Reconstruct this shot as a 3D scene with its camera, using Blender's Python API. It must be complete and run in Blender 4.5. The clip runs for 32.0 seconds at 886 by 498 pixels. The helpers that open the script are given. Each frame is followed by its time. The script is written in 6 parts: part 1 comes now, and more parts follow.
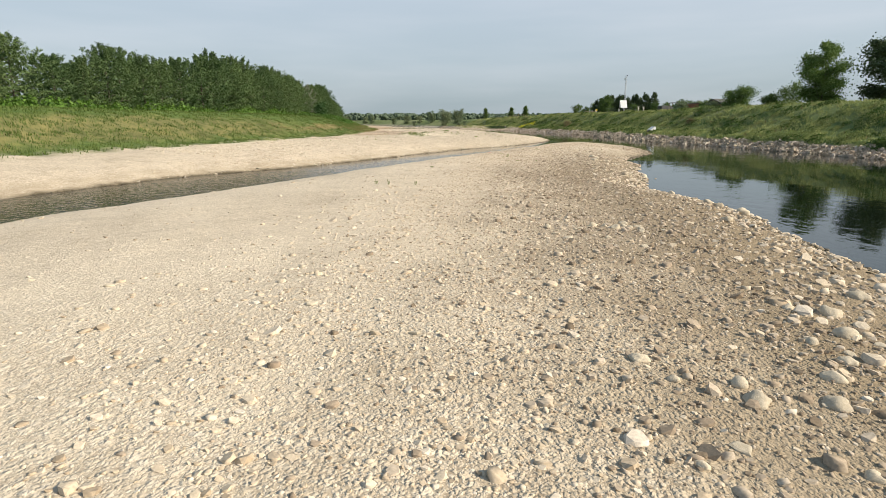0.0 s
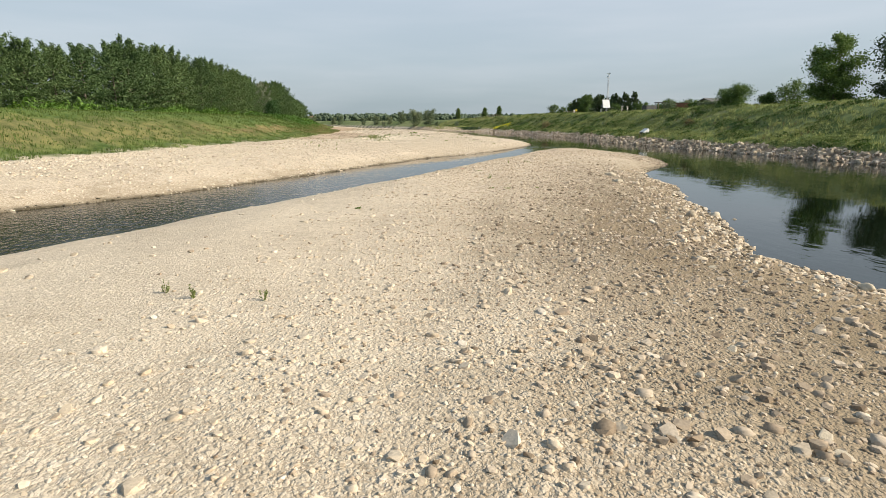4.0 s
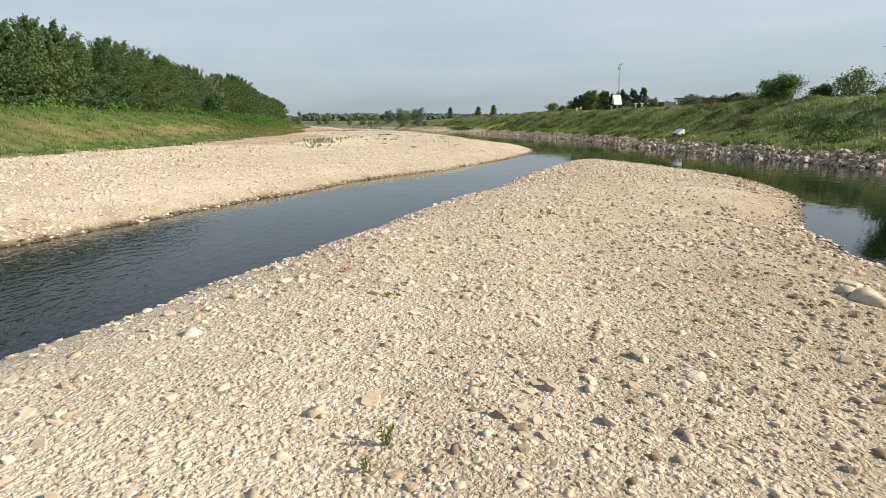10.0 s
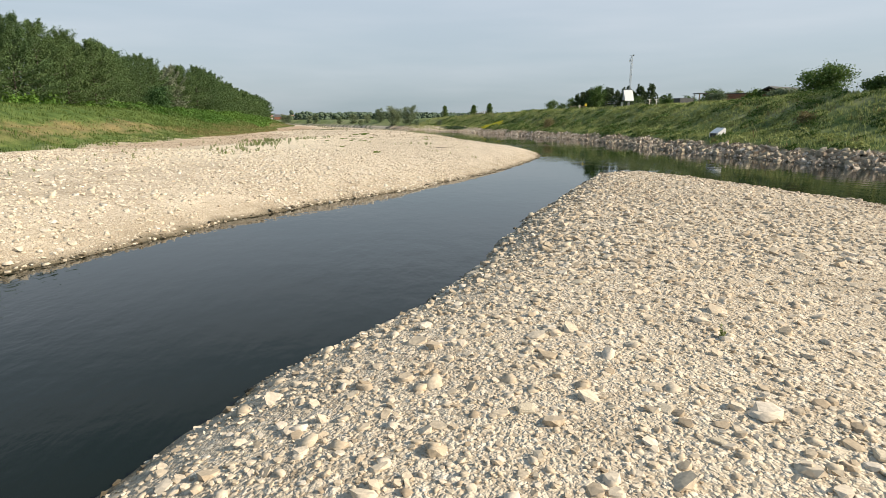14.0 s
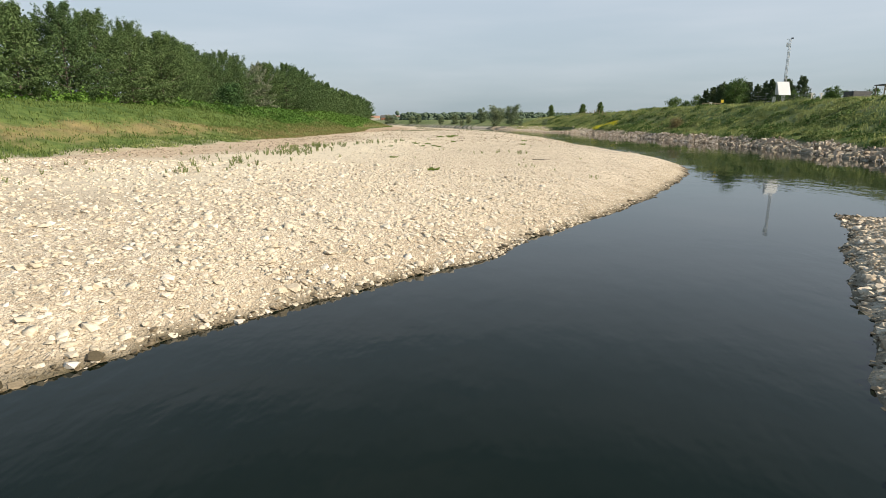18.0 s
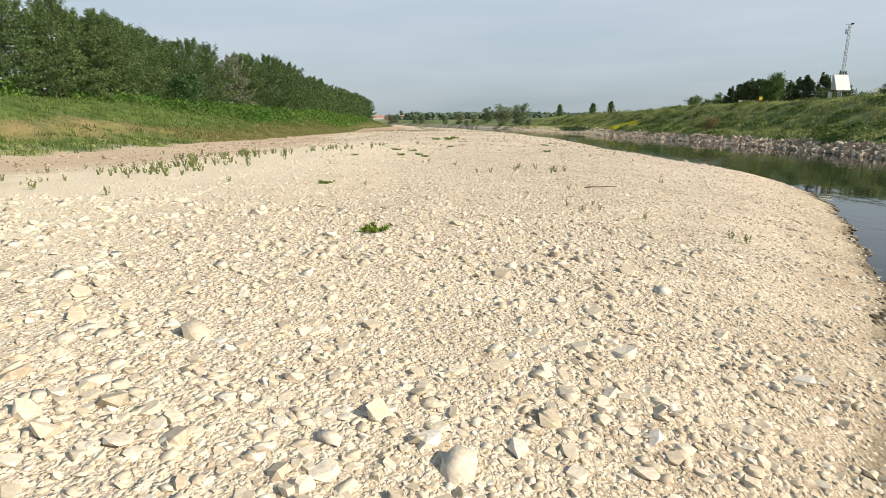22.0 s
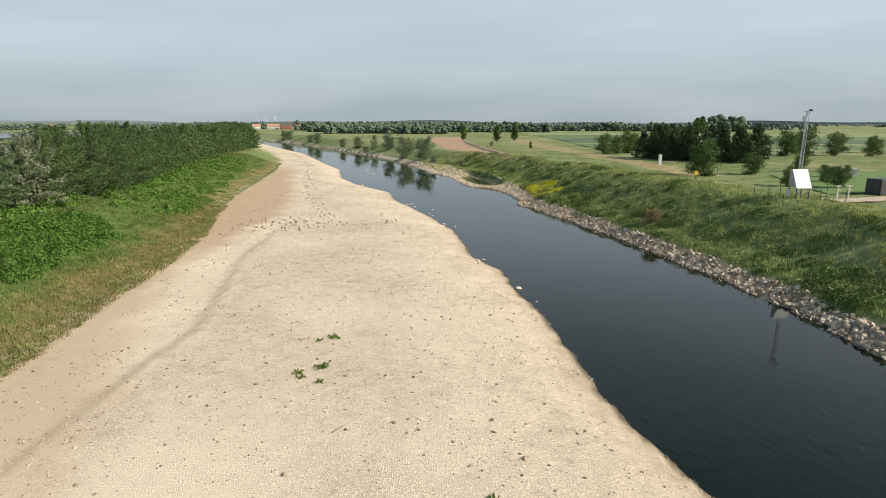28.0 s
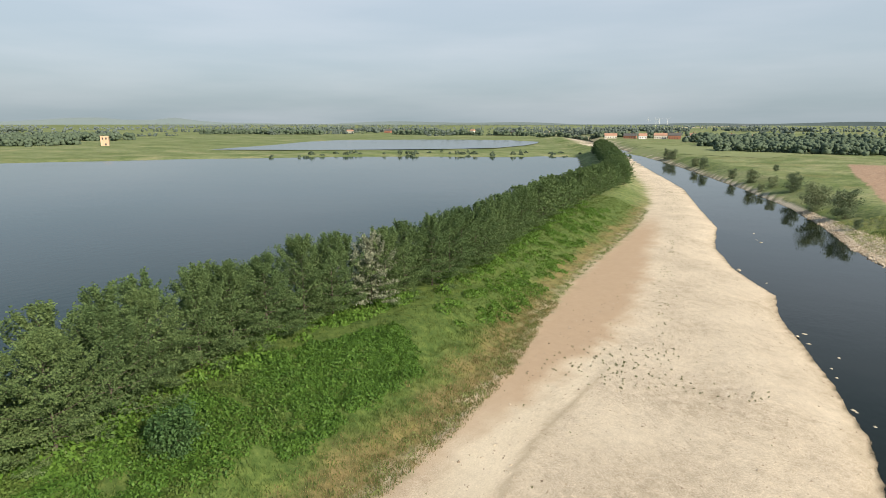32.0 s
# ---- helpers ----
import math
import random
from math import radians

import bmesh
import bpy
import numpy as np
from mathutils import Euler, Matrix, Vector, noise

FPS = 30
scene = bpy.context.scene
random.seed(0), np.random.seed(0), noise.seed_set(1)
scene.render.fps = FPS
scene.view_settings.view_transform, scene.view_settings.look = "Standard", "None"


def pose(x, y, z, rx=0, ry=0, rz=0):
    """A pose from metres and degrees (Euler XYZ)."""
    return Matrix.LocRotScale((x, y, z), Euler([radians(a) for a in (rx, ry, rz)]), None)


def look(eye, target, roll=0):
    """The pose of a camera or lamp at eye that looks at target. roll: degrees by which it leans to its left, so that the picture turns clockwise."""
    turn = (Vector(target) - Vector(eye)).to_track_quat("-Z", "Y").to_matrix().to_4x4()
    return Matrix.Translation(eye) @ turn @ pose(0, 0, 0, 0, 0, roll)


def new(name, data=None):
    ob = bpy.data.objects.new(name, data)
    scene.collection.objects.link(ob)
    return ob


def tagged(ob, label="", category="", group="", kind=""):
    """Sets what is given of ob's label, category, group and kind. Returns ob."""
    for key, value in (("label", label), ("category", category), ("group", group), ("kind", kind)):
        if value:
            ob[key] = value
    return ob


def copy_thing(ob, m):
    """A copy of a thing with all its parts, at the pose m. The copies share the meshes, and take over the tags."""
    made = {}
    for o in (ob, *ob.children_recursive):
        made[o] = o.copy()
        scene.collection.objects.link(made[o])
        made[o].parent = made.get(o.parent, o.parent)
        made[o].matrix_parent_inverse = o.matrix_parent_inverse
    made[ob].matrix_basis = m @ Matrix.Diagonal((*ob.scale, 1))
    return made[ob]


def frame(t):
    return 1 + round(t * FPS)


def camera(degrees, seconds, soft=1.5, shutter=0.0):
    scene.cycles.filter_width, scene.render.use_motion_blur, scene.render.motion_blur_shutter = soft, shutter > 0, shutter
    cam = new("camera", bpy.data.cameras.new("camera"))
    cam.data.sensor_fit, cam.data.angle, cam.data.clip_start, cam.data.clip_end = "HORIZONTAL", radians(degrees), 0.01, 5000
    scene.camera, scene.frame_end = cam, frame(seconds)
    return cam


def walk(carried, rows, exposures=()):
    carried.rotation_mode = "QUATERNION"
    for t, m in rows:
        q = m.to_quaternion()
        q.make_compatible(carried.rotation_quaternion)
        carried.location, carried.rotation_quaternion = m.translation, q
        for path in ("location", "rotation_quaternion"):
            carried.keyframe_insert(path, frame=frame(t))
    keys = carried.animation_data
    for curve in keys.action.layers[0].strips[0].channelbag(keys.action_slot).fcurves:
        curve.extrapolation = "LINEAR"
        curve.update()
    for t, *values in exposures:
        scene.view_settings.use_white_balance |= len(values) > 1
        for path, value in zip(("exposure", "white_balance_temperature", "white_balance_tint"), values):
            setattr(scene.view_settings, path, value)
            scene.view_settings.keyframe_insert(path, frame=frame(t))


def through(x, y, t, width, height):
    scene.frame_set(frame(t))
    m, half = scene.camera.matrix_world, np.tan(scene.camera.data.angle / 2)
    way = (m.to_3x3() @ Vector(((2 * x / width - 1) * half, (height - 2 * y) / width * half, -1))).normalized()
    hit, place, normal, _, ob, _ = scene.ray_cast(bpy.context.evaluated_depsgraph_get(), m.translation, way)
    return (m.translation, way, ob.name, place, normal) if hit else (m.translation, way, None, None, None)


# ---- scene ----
cam = camera(76.8, 32.0, soft=0.75)
PATH = [
    (0, (-0.237, 1.432, 3.15), (-0.27, 3.382, 2.705), 0.0),
    (0.5, (-0.187, 3.051, 3.115), (-0.216, 5.001, 2.67), -0.0),
    (1, (-0.127, 4.549, 3.126), (-0.12, 6.499, 2.68), 0.0),
    (1.5, (-0.071, 6.13, 3.16), (-0.05, 8.08, 2.714), 0.0),
    (2, (0.042, 7.826, 3.164), (0.074, 9.776, 2.719), 0.0),
    (2.5, (0.161, 9.522, 3.183), (0.201, 11.472, 2.738), 0.0),
    (3, (0.285, 11.189, 3.202), (0.334, 13.138, 2.757), 0.1),
    (3.5, (0.393, 12.833, 3.226), (0.449, 14.782, 2.782), 0.1),
    (5.5, (1.622, 20.19, 3.309), (1.684, 22.139, 2.866), 0.0),
    (6, (1.806, 21.89, 3.266), (1.869, 23.84, 2.823), 0.0),
    (6.5, (2.021, 23.59, 3.21), (2.085, 25.539, 2.768), -0.0),
    (7, (2.241, 25.248, 3.17), (2.305, 27.197, 2.727), -0.0),
    (7.5, (2.483, 26.95, 3.159), (2.549, 28.899, 2.715), 0.0),
    (8, (2.716, 28.593, 3.157), (2.785, 30.542, 2.715), -0.1),
    (8.5, (2.973, 30.276, 3.132), (3.043, 32.225, 2.69), -0.1),
    (9, (3.201, 31.947, 3.094), (3.274, 33.896, 2.653), -0.1),
    (9.5, (3.428, 33.605, 3.06), (3.502, 35.554, 2.618), -0.1),
    (10, (3.669, 35.287, 3.082), (3.745, 37.236, 2.639), -0.0),
    (10.5, (3.898, 37.052, 3.079), (3.976, 39.001, 2.635), 0.0),
    (11, (4.077, 38.697, 3.06), (4.16, 40.645, 2.616), 0.1),
    (11.5, (4.253, 40.379, 3.028), (4.338, 42.327, 2.585), 0.1),
    (12, (4.474, 42.115, 2.992), (4.56, 44.063, 2.549), 0.1),
    (12.5, (4.694, 43.77, 2.948), (4.781, 45.718, 2.504), 0.1),
    (13, (4.902, 45.413, 2.921), (4.99, 47.361, 2.475), 0.1),
    (13.5, (5.121, 47.043, 2.874), (5.211, 48.991, 2.429), 0.1),
    (14, (5.395, 48.757, 2.824), (5.485, 50.705, 2.379), 0.1),
    (14.5, (5.62, 50.277, 2.817), (5.71, 52.225, 2.372), 0.2),
    (15, (5.819, 51.811, 2.816), (5.838, 53.761, 2.37), 0.2),
    (15.5, (6.207, 53.001, 2.761), (6.061, 54.946, 2.316), 0.1),
    (17.5, (6.26, 60.254, 2.729), (5.997, 62.186, 2.285), 0.0),
    (18, (6.177, 61.781, 2.752), (5.91, 63.713, 2.308), 0.0),
    (18.5, (6.099, 63.268, 2.741), (5.83, 65.199, 2.296), 0.0),
    (19, (5.975, 64.829, 2.705), (5.703, 66.76, 2.261), 0.1),
    (19.5, (5.88, 66.329, 2.692), (5.603, 68.259, 2.247), 0.1),
    (20, (5.741, 67.823, 2.688), (5.462, 69.753, 2.244), 0.0),
    (20.5, (5.612, 69.327, 2.671), (5.331, 71.256, 2.227), 0.0),
    (21, (5.481, 70.928, 2.667), (5.198, 72.857, 2.222), 0.0),
    (21.5, (5.36, 72.454, 2.66), (5.075, 74.383, 2.216), 0.0),
    (22, (5.251, 73.915, 2.633), (4.966, 75.844, 2.189), 0.1),
    (22.5, (5.164, 75.354, 2.644), (4.877, 77.283, 2.198), 0.0),
    (23, (5.042, 76.873, 2.655), (4.754, 78.802, 2.209), 0.1),
    (23.5, (4.891, 78.364, 2.652), (4.605, 80.293, 2.207), 0.1),
    (24, (4.698, 79.88, 3.061), (4.412, 81.808, 2.615), 0.1),
    (24.5, (4.482, 81.447, 4.037), (4.195, 83.376, 3.592), -0.0),
    (25, (4.287, 83.129, 5.281), (3.999, 85.058, 4.837), 0.0),
    (25.5, (4.105, 84.965, 6.634), (3.946, 86.908, 6.19), 0.0),
    (26, (3.9, 86.941, 8.018), (3.868, 88.891, 7.574), -0.0),
    (26.5, (3.862, 88.922, 9.421), (3.881, 90.872, 8.978), -0.0),
    (28.5, (4.427, 97.316, 15.108), (4.475, 99.266, 14.665), 0.1),
    (29, (4.554, 99.557, 16.558), (4.602, 101.506, 16.115), 0.1),
    (29.5, (4.698, 101.735, 18.065), (4.64, 103.684, 17.62), 0.1),
    (30, (4.777, 104.063, 19.485), (4.536, 105.998, 19.04), 0.2),
    (30.5, (4.798, 106.262, 20.931), (4.296, 108.146, 20.485), 0.1),
    (31, (4.585, 108.418, 22.361), (3.825, 110.213, 21.915), 0.2),
    (31.5, (4.201, 110.501, 23.819), (3.217, 112.184, 23.373), 0.1),
    (32, (3.562, 112.756, 25.053), (2.407, 114.328, 24.608), 0.1),
]
walk(cam, [(t, look(eye, target, roll)) for t, eye, target, roll in PATH])

# ---- sky, sun, exposure ----
SUN_EL, SUN_AZ = 31.0, 103.0        # azimuth clockwise from +y
world = bpy.data.worlds.new("world")
scene.world = world
world.use_nodes = True
wn, wl = world.node_tree.nodes, world.node_tree.links
wn.clear()
w_out = wn.new("ShaderNodeOutputWorld")
w_bg = wn.new("ShaderNodeBackground")
w_sky = wn.new("ShaderNodeTexSky")
w_sky.sky_type, w_sky.sun_disc = "NISHITA", False
w_sky.sun_elevation, w_sky.sun_rotation = radians(SUN_EL), radians(SUN_AZ)
w_sky.air_density, w_sky.dust_density = 1.0, 2.5
w_co = wn.new("ShaderNodeTexCoord")
w_sep = wn.new("ShaderNodeSeparateXYZ")
wl.new(w_co.outputs["Generated"], w_sep.inputs[0])
w_ramp = wn.new("ShaderNodeValToRGB")       # thin high haze over the whole sky
w_ramp.color_ramp.elements[0].position, w_ramp.color_ramp.elements[0].color = 0.0, (3.4, 4.2, 4.6, 1)
w_ramp.color_ramp.elements[1].position, w_ramp.color_ramp.elements[1].color = 0.6, (1.1, 2.2, 3.3, 1)
e = w_ramp.color_ramp.elements.new(0.10)
e.color = (4.35, 5.2, 5.85, 1)
e = w_ramp.color_ramp.elements.new(0.24)
e.color = (5.35, 6.12, 6.95, 1)
wl.new(w_sep.outputs["Z"], w_ramp.inputs["Fac"])
w_map = wn.new("ShaderNodeMapping")
w_map.inputs["Scale"].default_value = (1.2, 1.2, 9.0)
wl.new(w_co.outputs["Generated"], w_map.inputs["Vector"])
w_noise = wn.new("ShaderNodeTexNoise")
w_noise.inputs["Scale"].default_value, w_noise.inputs["Detail"].default_value = 2.2, 6.0
wl.new(w_map.outputs[0], w_noise.inputs["Vector"])
w_cr = wn.new("ShaderNodeMapRange")
w_cr.inputs["From Min"].default_value, w_cr.inputs["From Max"].default_value = 0.35, 0.7
w_cr.inputs["To Min"].default_value, w_cr.inputs["To Max"].default_value = 0.0, 0.32
wl.new(w_noise.outputs["Fac"], w_cr.inputs["Value"])
w_cl = wn.new("ShaderNodeMix")
w_cl.data_type = "RGBA"
w_cl.inputs["B"].default_value = (7.1, 7.35, 7.9, 1)
wl.new(w_cr.outputs[0], w_cl.inputs["Factor"])
wl.new(w_ramp.outputs[0], w_cl.inputs["A"])
w_mix = wn.new("ShaderNodeMix")
w_mix.data_type = "RGBA"
w_mix.inputs["Factor"].default_value = 0.8
wl.new(w_sky.outputs[0], w_mix.inputs["A"])
wl.new(w_cl.outputs["Result"], w_mix.inputs["B"])
wl.new(w_mix.outputs["Result"], w_bg.inputs["Color"])
w_bg.inputs["Strength"].default_value = 0.095
wl.new(w_bg.outputs[0], w_out.inputs[0])

sun = new("sun", bpy.data.lights.new("sun", "SUN"))
sun.data.energy, sun.data.angle, sun.data.color = 5.5, radians(0.8), (1.0, 0.88, 0.70)
sx, sy, sz = (math.sin(radians(SUN_AZ)) * math.cos(radians(SUN_EL)), math.cos(radians(SUN_AZ)) * math.cos(radians(SUN_EL)), math.sin(radians(SUN_EL)))
sun.matrix_world = look((sx * 300, sy * 300, sz * 300), (0, 0, 0))
scene.view_settings.exposure = 0.3


# ---- plan of the river: edges as x over y ----
def curve(text):
    ys, xs = zip(*[map(float, p.split(":")) for p in text.split()])
    return np.array(ys), np.array(xs)


def along(c, y):
    return np.interp(y, c[0], c[1])


RIGHT = curve("-400:64 -60:41 48:36 62:35.5 80:33.5 92:31.8 106:31.2 122:31.4 136:31.2 150:29 162:26.8 175:23.6 184:21.3 189:19.5 195:20.3 202:20.2 209:18.8 213:16.6 215:13.6 222:11.6 230:10.8 238:9.5 250:5 278:-1.5 306:-10.6 363:-35 456:-80 525:-116 637:-175 900:-310 1300:-560")
BAR = curve("-400:-64 -60:-27 24:-19 33:-16.5 40.2:-11.5 48:-7.6 57:-3.7 61.2:-1.6 64.5:-.4 68.3:2 70:3.0 71.2:3.95 72.3:4.8 73.1:5.4 75.2:6.4 78.5:8.5 84:11.1 88.5:13.2 94.2:15.1 98:16.2 101.3:16.4 105:15.5 111:15 111.5:14.9 117:13.8 122:12.9 131:12.6 139.5:11.4 146:10.8 152.4:8.4 160:8 166.7:7 178:3.8 188:.5 196:-2.4 205:-3.4 218:-11.1 235:-17.5 241:-18.7 260:-22 290:-32.5 340:-49 426:-88 550:-142 692:-215 900:-335 1300:-590")
ISLE_L = curve("-400:-30 -60:-21 0:-17 18.5:-14.4 23:-12 27:-10.5 32:-7.5 35.5:-5.2 38:-4 40.5:-2.4 42:-1.65 44:-.75 46:.1 48:.85 49.7:1.75 52.3:2.8 54:3.55 56.8:5.3 58:5.9 59.5:6.5 61.3:7.2 63.8:8.3 67.6:9.95 71.3:11.6 74.8:13.4 77.6:14.8 80.3:15.6")
ISLE_R = curve("-400:14 -60:8.4 0:8.2 12.8:8.7 17:9.4 20.8:10.1 24.2:9.7 28:9 32.5:10.4 36:11.4 38.4:11.9 42.9:13.4 47.5:13.9 51.5:15.1 54:16.8 57.7:19.4 61:20.5 63.5:21 67:20.8 71:20 75:19 77.5:18 80.3:15.9")
GRASS = curve("-400:-66 -60:-32 31:-25 48:-22 85:-16 100:-16.4 112:-17.6 120:-17.2 135:-19 145:-19.6 158:-21.5 173:-25.6 194:-29.5 245:-36 285:-44.5 325:-58 404:-90 550:-150 692:-240 900:-350 1300:-610")
TREES = curve("-400:-80 -60:-46 60:-38 124:-33 132:-36 149:-39.5 156:-38.5 168:-36.5 185:-39 220:-47.5 241:-51.5 305:-59 325:-66 404:-98 520:-150 900:-365 1300:-625")
EARTH_L = curve("235.6:26.8 255.6:20.4 302.9:10.6 352.3:7.6 403:2.8 469.8:-0.1")
EARTH_R = curve("236:27.4 268.3:23.4 318.9:21.2 355.3:20.8 459:26.3")
HAY_L = curve("180:44 262:47 420:50 430:50")
HAY_R = curve("180:51 252:54 420:62 430:62")
SPIT = curve("165:1.9 177:2.4 190:2.8 203:1.8 212:4 221:8 237:6 250:7 260:7 275:4 290:2.4 340:1.9")
CLAY_W = curve("70:5 85:6 92:7.5 110:8 120:6 128:4 138:2.2 146:2 152:3 158:4.6 164:6.4 172:9 181:9.8 197:9.4 222:6.3 255:3.4 280:2")
TRACK = curve("-10:-1 20:1.7 55:6 60:6.3 80:4.7 110:4 200:0")
RUT = curve("-400:-30 80:-12 110:-11.5 122:-11 128:-10.4 133:-11 140:-12.2 148:-13.6 157:-13.7 170:-14.2 200:-20 300:-42 1300:-600")


def smooth(a, b, v):
    t = np.clip((v - a) / (b - a), 0, 1)
    return t * t * (3 - 2 * t)


def wave(x, y, s, k=0.0):
    """Cheap smooth unevenness about 0, of wavelength about s."""
    u, v = x / s * 6.28, y / s * 6.28
    return (np.sin(u + 1.7 * np.sin(0.63 * v + k)) * np.cos(v * 0.9 + 1.3 * np.sin(0.71 * u + 2 * k)) + 0.6 * np.sin(1.9 * u - 1.4 * v + 3 * k) * np.cos(0.8 * v + 2.3 * u)) / 1.6


def edge_wobble(y, k):
    return 0.22 * np.sin(y * 1.9 + k) + 0.14 * np.sin(y * 4.3 + 2.1 * k) + 0.3 * np.sin(y * 0.61 + 3 * k)


EDGE_AMP = 0.35
LAKE_Z = 1.0
LAKE_FAR = curve("-400:-480 100:-420 223:-390 325:-325 411:-256 450:-195 472:-165")


def isle_damp(x, y):
    """How damp the island's stones are: most towards its river side, and upstream."""
    d = along(ISLE_R, y) - x + 1.3 * wave(x, y, 6, 2.0)
    return np.clip(0.36 * smooth(12.0, 6.0, d) * smooth(40, 20, y) + 0.7 * smooth(9.5, 3.0, d) * smooth(54, 38, y) + 0.55 * smooth(5.0, 0.5, d), 0, 1) * (y < 81) * (along(ISLE_R, y) - x > -1.5) * (x > along(ISLE_L, y))


def isle_dust(x, y):
    return 1 - 0.68 * smooth(1.5, -2.5, x - along(TRACK, y) - 1.2 * wave(x, y, 6, 0.7)) * smooth(46, 30, y)


def ground(x, y):
    """Height of the land; the river's level is 0."""
    x, y = np.asarray(x, float), np.asarray(y, float)
    near = np.clip((340 - y) / 150, 0, 1)
    # the left bar, from its edge to the grass
    d_bar = along(BAR, y) + EDGE_AMP * edge_wobble(y, 0.4) * near + 0.08 - x
    d_grass = along(GRASS, y) + 0.8 * wave(x, y, 9, 0.3) * near - x
    width = np.maximum(along(BAR, y) - along(GRASS, y), 3)
    z_bar = np.where(d_bar > 0, 1.0 * (1 - np.exp(-np.maximum(d_bar, 0) / 2.6)) + 0.045 * wave(x, y, 17, 1.0) * smooth(1, 8, d_bar), np.maximum(d_bar * 0.35, -1.6))
    z_bar = z_bar + 0.15 * smooth(0, 12, -d_grass + 12) * smooth(3, 9, d_bar)
    z_bank = 1.15 + 3.05 * smooth(-0.5, 13, d_grass) + 0.12 * wave(x, y, 7, 2.0)
    z_left = np.where(d_grass > 0, np.maximum(z_bank, 0), z_bar)
    # behind the row of trees the land falls to the lake
    d_tree = along(TREES, y) - x
    z_left = np.where(d_tree > 9, z_left + (LAKE_Z - 1.6 - z_left) * smooth(11, 22, d_tree), z_left)
    fade = smooth(0, 25, along(LAKE_FAR, y) - x) + smooth(478, 500, y)
    flat = 1.75 + 0.25 * wave(x, y, 160, 0.5)
    z_left = np.where(d_tree > 9, z_left + (flat - z_left) * np.clip(fade, 0, 1), z_left)
    # the low island of gravel
    d1, d2, d3 = x - along(ISLE_L, y) - EDGE_AMP * edge_wobble(y, 1.0), along(ISLE_R, y) + EDGE_AMP * edge_wobble(y, 2.2) - x, 80.3 - y + 0.2 * np.sin(x * 2)
    d_isle = np.minimum(np.minimum(d1, d2), d3)
    z_isle = np.where(d_isle > 0, 0.98 * (1 - np.exp(-np.maximum(d1, 0) / (1.5 + 2.6 * smooth(40, 22, y)))) * (1 - np.exp(-np.maximum(np.minimum(d2, d3 * 0.8), 0) / 3.4)) + 0.05 * wave(x, y, 9, 4.0) * smooth(1, 4, d_isle), np.maximum(d_isle * 0.3, -1.6))
    # the right bank: stones at the foot, a grass slope, a flat crest
    d_r = x - along(RIGHT, y) - edge_wobble(y, 3.0) * near
    spit = np.maximum(along(SPIT, y) - 1.9, 0)
    top = 5.45 - 1.6 * smooth(190, 330, y)
    z_right = np.where(d_r > 0, 1.35 * smooth(-0.4, 4.0 + spit, d_r) + (top - 1.35) * smooth(3.0 + spit, 15.5 + spit, d_r) + 0.16 * wave(x, y, 8, 5.0) * smooth(3, 7, d_r), np.maximum(d_r * 0.5, -1.6))
    z_right = z_right + 0.25 * wave(x, y, 140, 6.0) * smooth(14, 40, d_r)
    z = np.maximum(np.maximum(z_left, z_right), np.where(y < 84, z_isle, -1.6))
    # a small inlet behind a spit of stones
    hole = ((x - 15.3 + 0.15 * (y - 227.5)) / 2.4) ** 2 + ((y - 227.5) / 10.5) ** 2
    z = np.where(hole < 2.8, np.minimum(z, -0.45 + 0.42 * hole), z)
    return z


# ---- materials ----
def node_material(name):
    m = bpy.data.materials.new(name)
    m.use_nodes = True
    nt = m.node_tree
    return m, nt.nodes, nt.links, nt.nodes["Principled BSDF"]


def noise_of(n, l, co, scale, detail=4.0, rough=0.55):
    t = n.new("ShaderNodeTexNoise")
    t.inputs["Scale"].default_value, t.inputs["Detail"].default_value, t.inputs["Roughness"].default_value = scale, detail, rough
    l.new(co, t.inputs["Vector"])
    return t.outputs["Fac"]


def ramp_of(n, l, fac, stops):
    r = n.new("ShaderNodeValToRGB")
    el = r.color_ramp.elements
    el[0].position, el[0].color = stops[0][0], (*stops[0][1], 1)
    el[1].position, el[1].color = stops[-1][0], (*stops[-1][1], 1)
    for p, c in stops[1:-1]:
        el.new(p).color = (*c, 1)
    l.new(fac, r.inputs["Fac"])
    return r.outputs["Color"]


def mix_of(n, l, fac, a, b, how="MIX"):
    m = n.new("ShaderNodeMix")
    m.data_type, m.blend_type = "RGBA", how
    for key, v in (("Factor", fac), ("A", a), ("B", b)):
        if isinstance(v, (int, float)):
            m.inputs[key].default_value = v
        elif isinstance(v, tuple):
            m.inputs[key].default_value = (*v, 1)
        else:
            l.new(v, m.inputs[key])
    return m.outputs["Result"]


def range_of(n, l, v, a, b, c=0.0, d=1.0):
    m = n.new("ShaderNodeMapRange")
    for k, q in zip(("From Min", "From Max", "To Min", "To Max"), (a, b, c, d)):
        m.inputs[k].default_value = q
    l.new(v, m.inputs["Value"])
    return m.outputs[0]


def bump_of(n, l, b, height, strength, distance):
    bp = n.new("ShaderNodeBump")
    bp.inputs["Strength"].default_value, bp.inputs["Distance"].default_value = strength, distance
    l.new(height, bp.inputs["Height"])
    l.new(bp.outputs[0], b.inputs["Normal"])


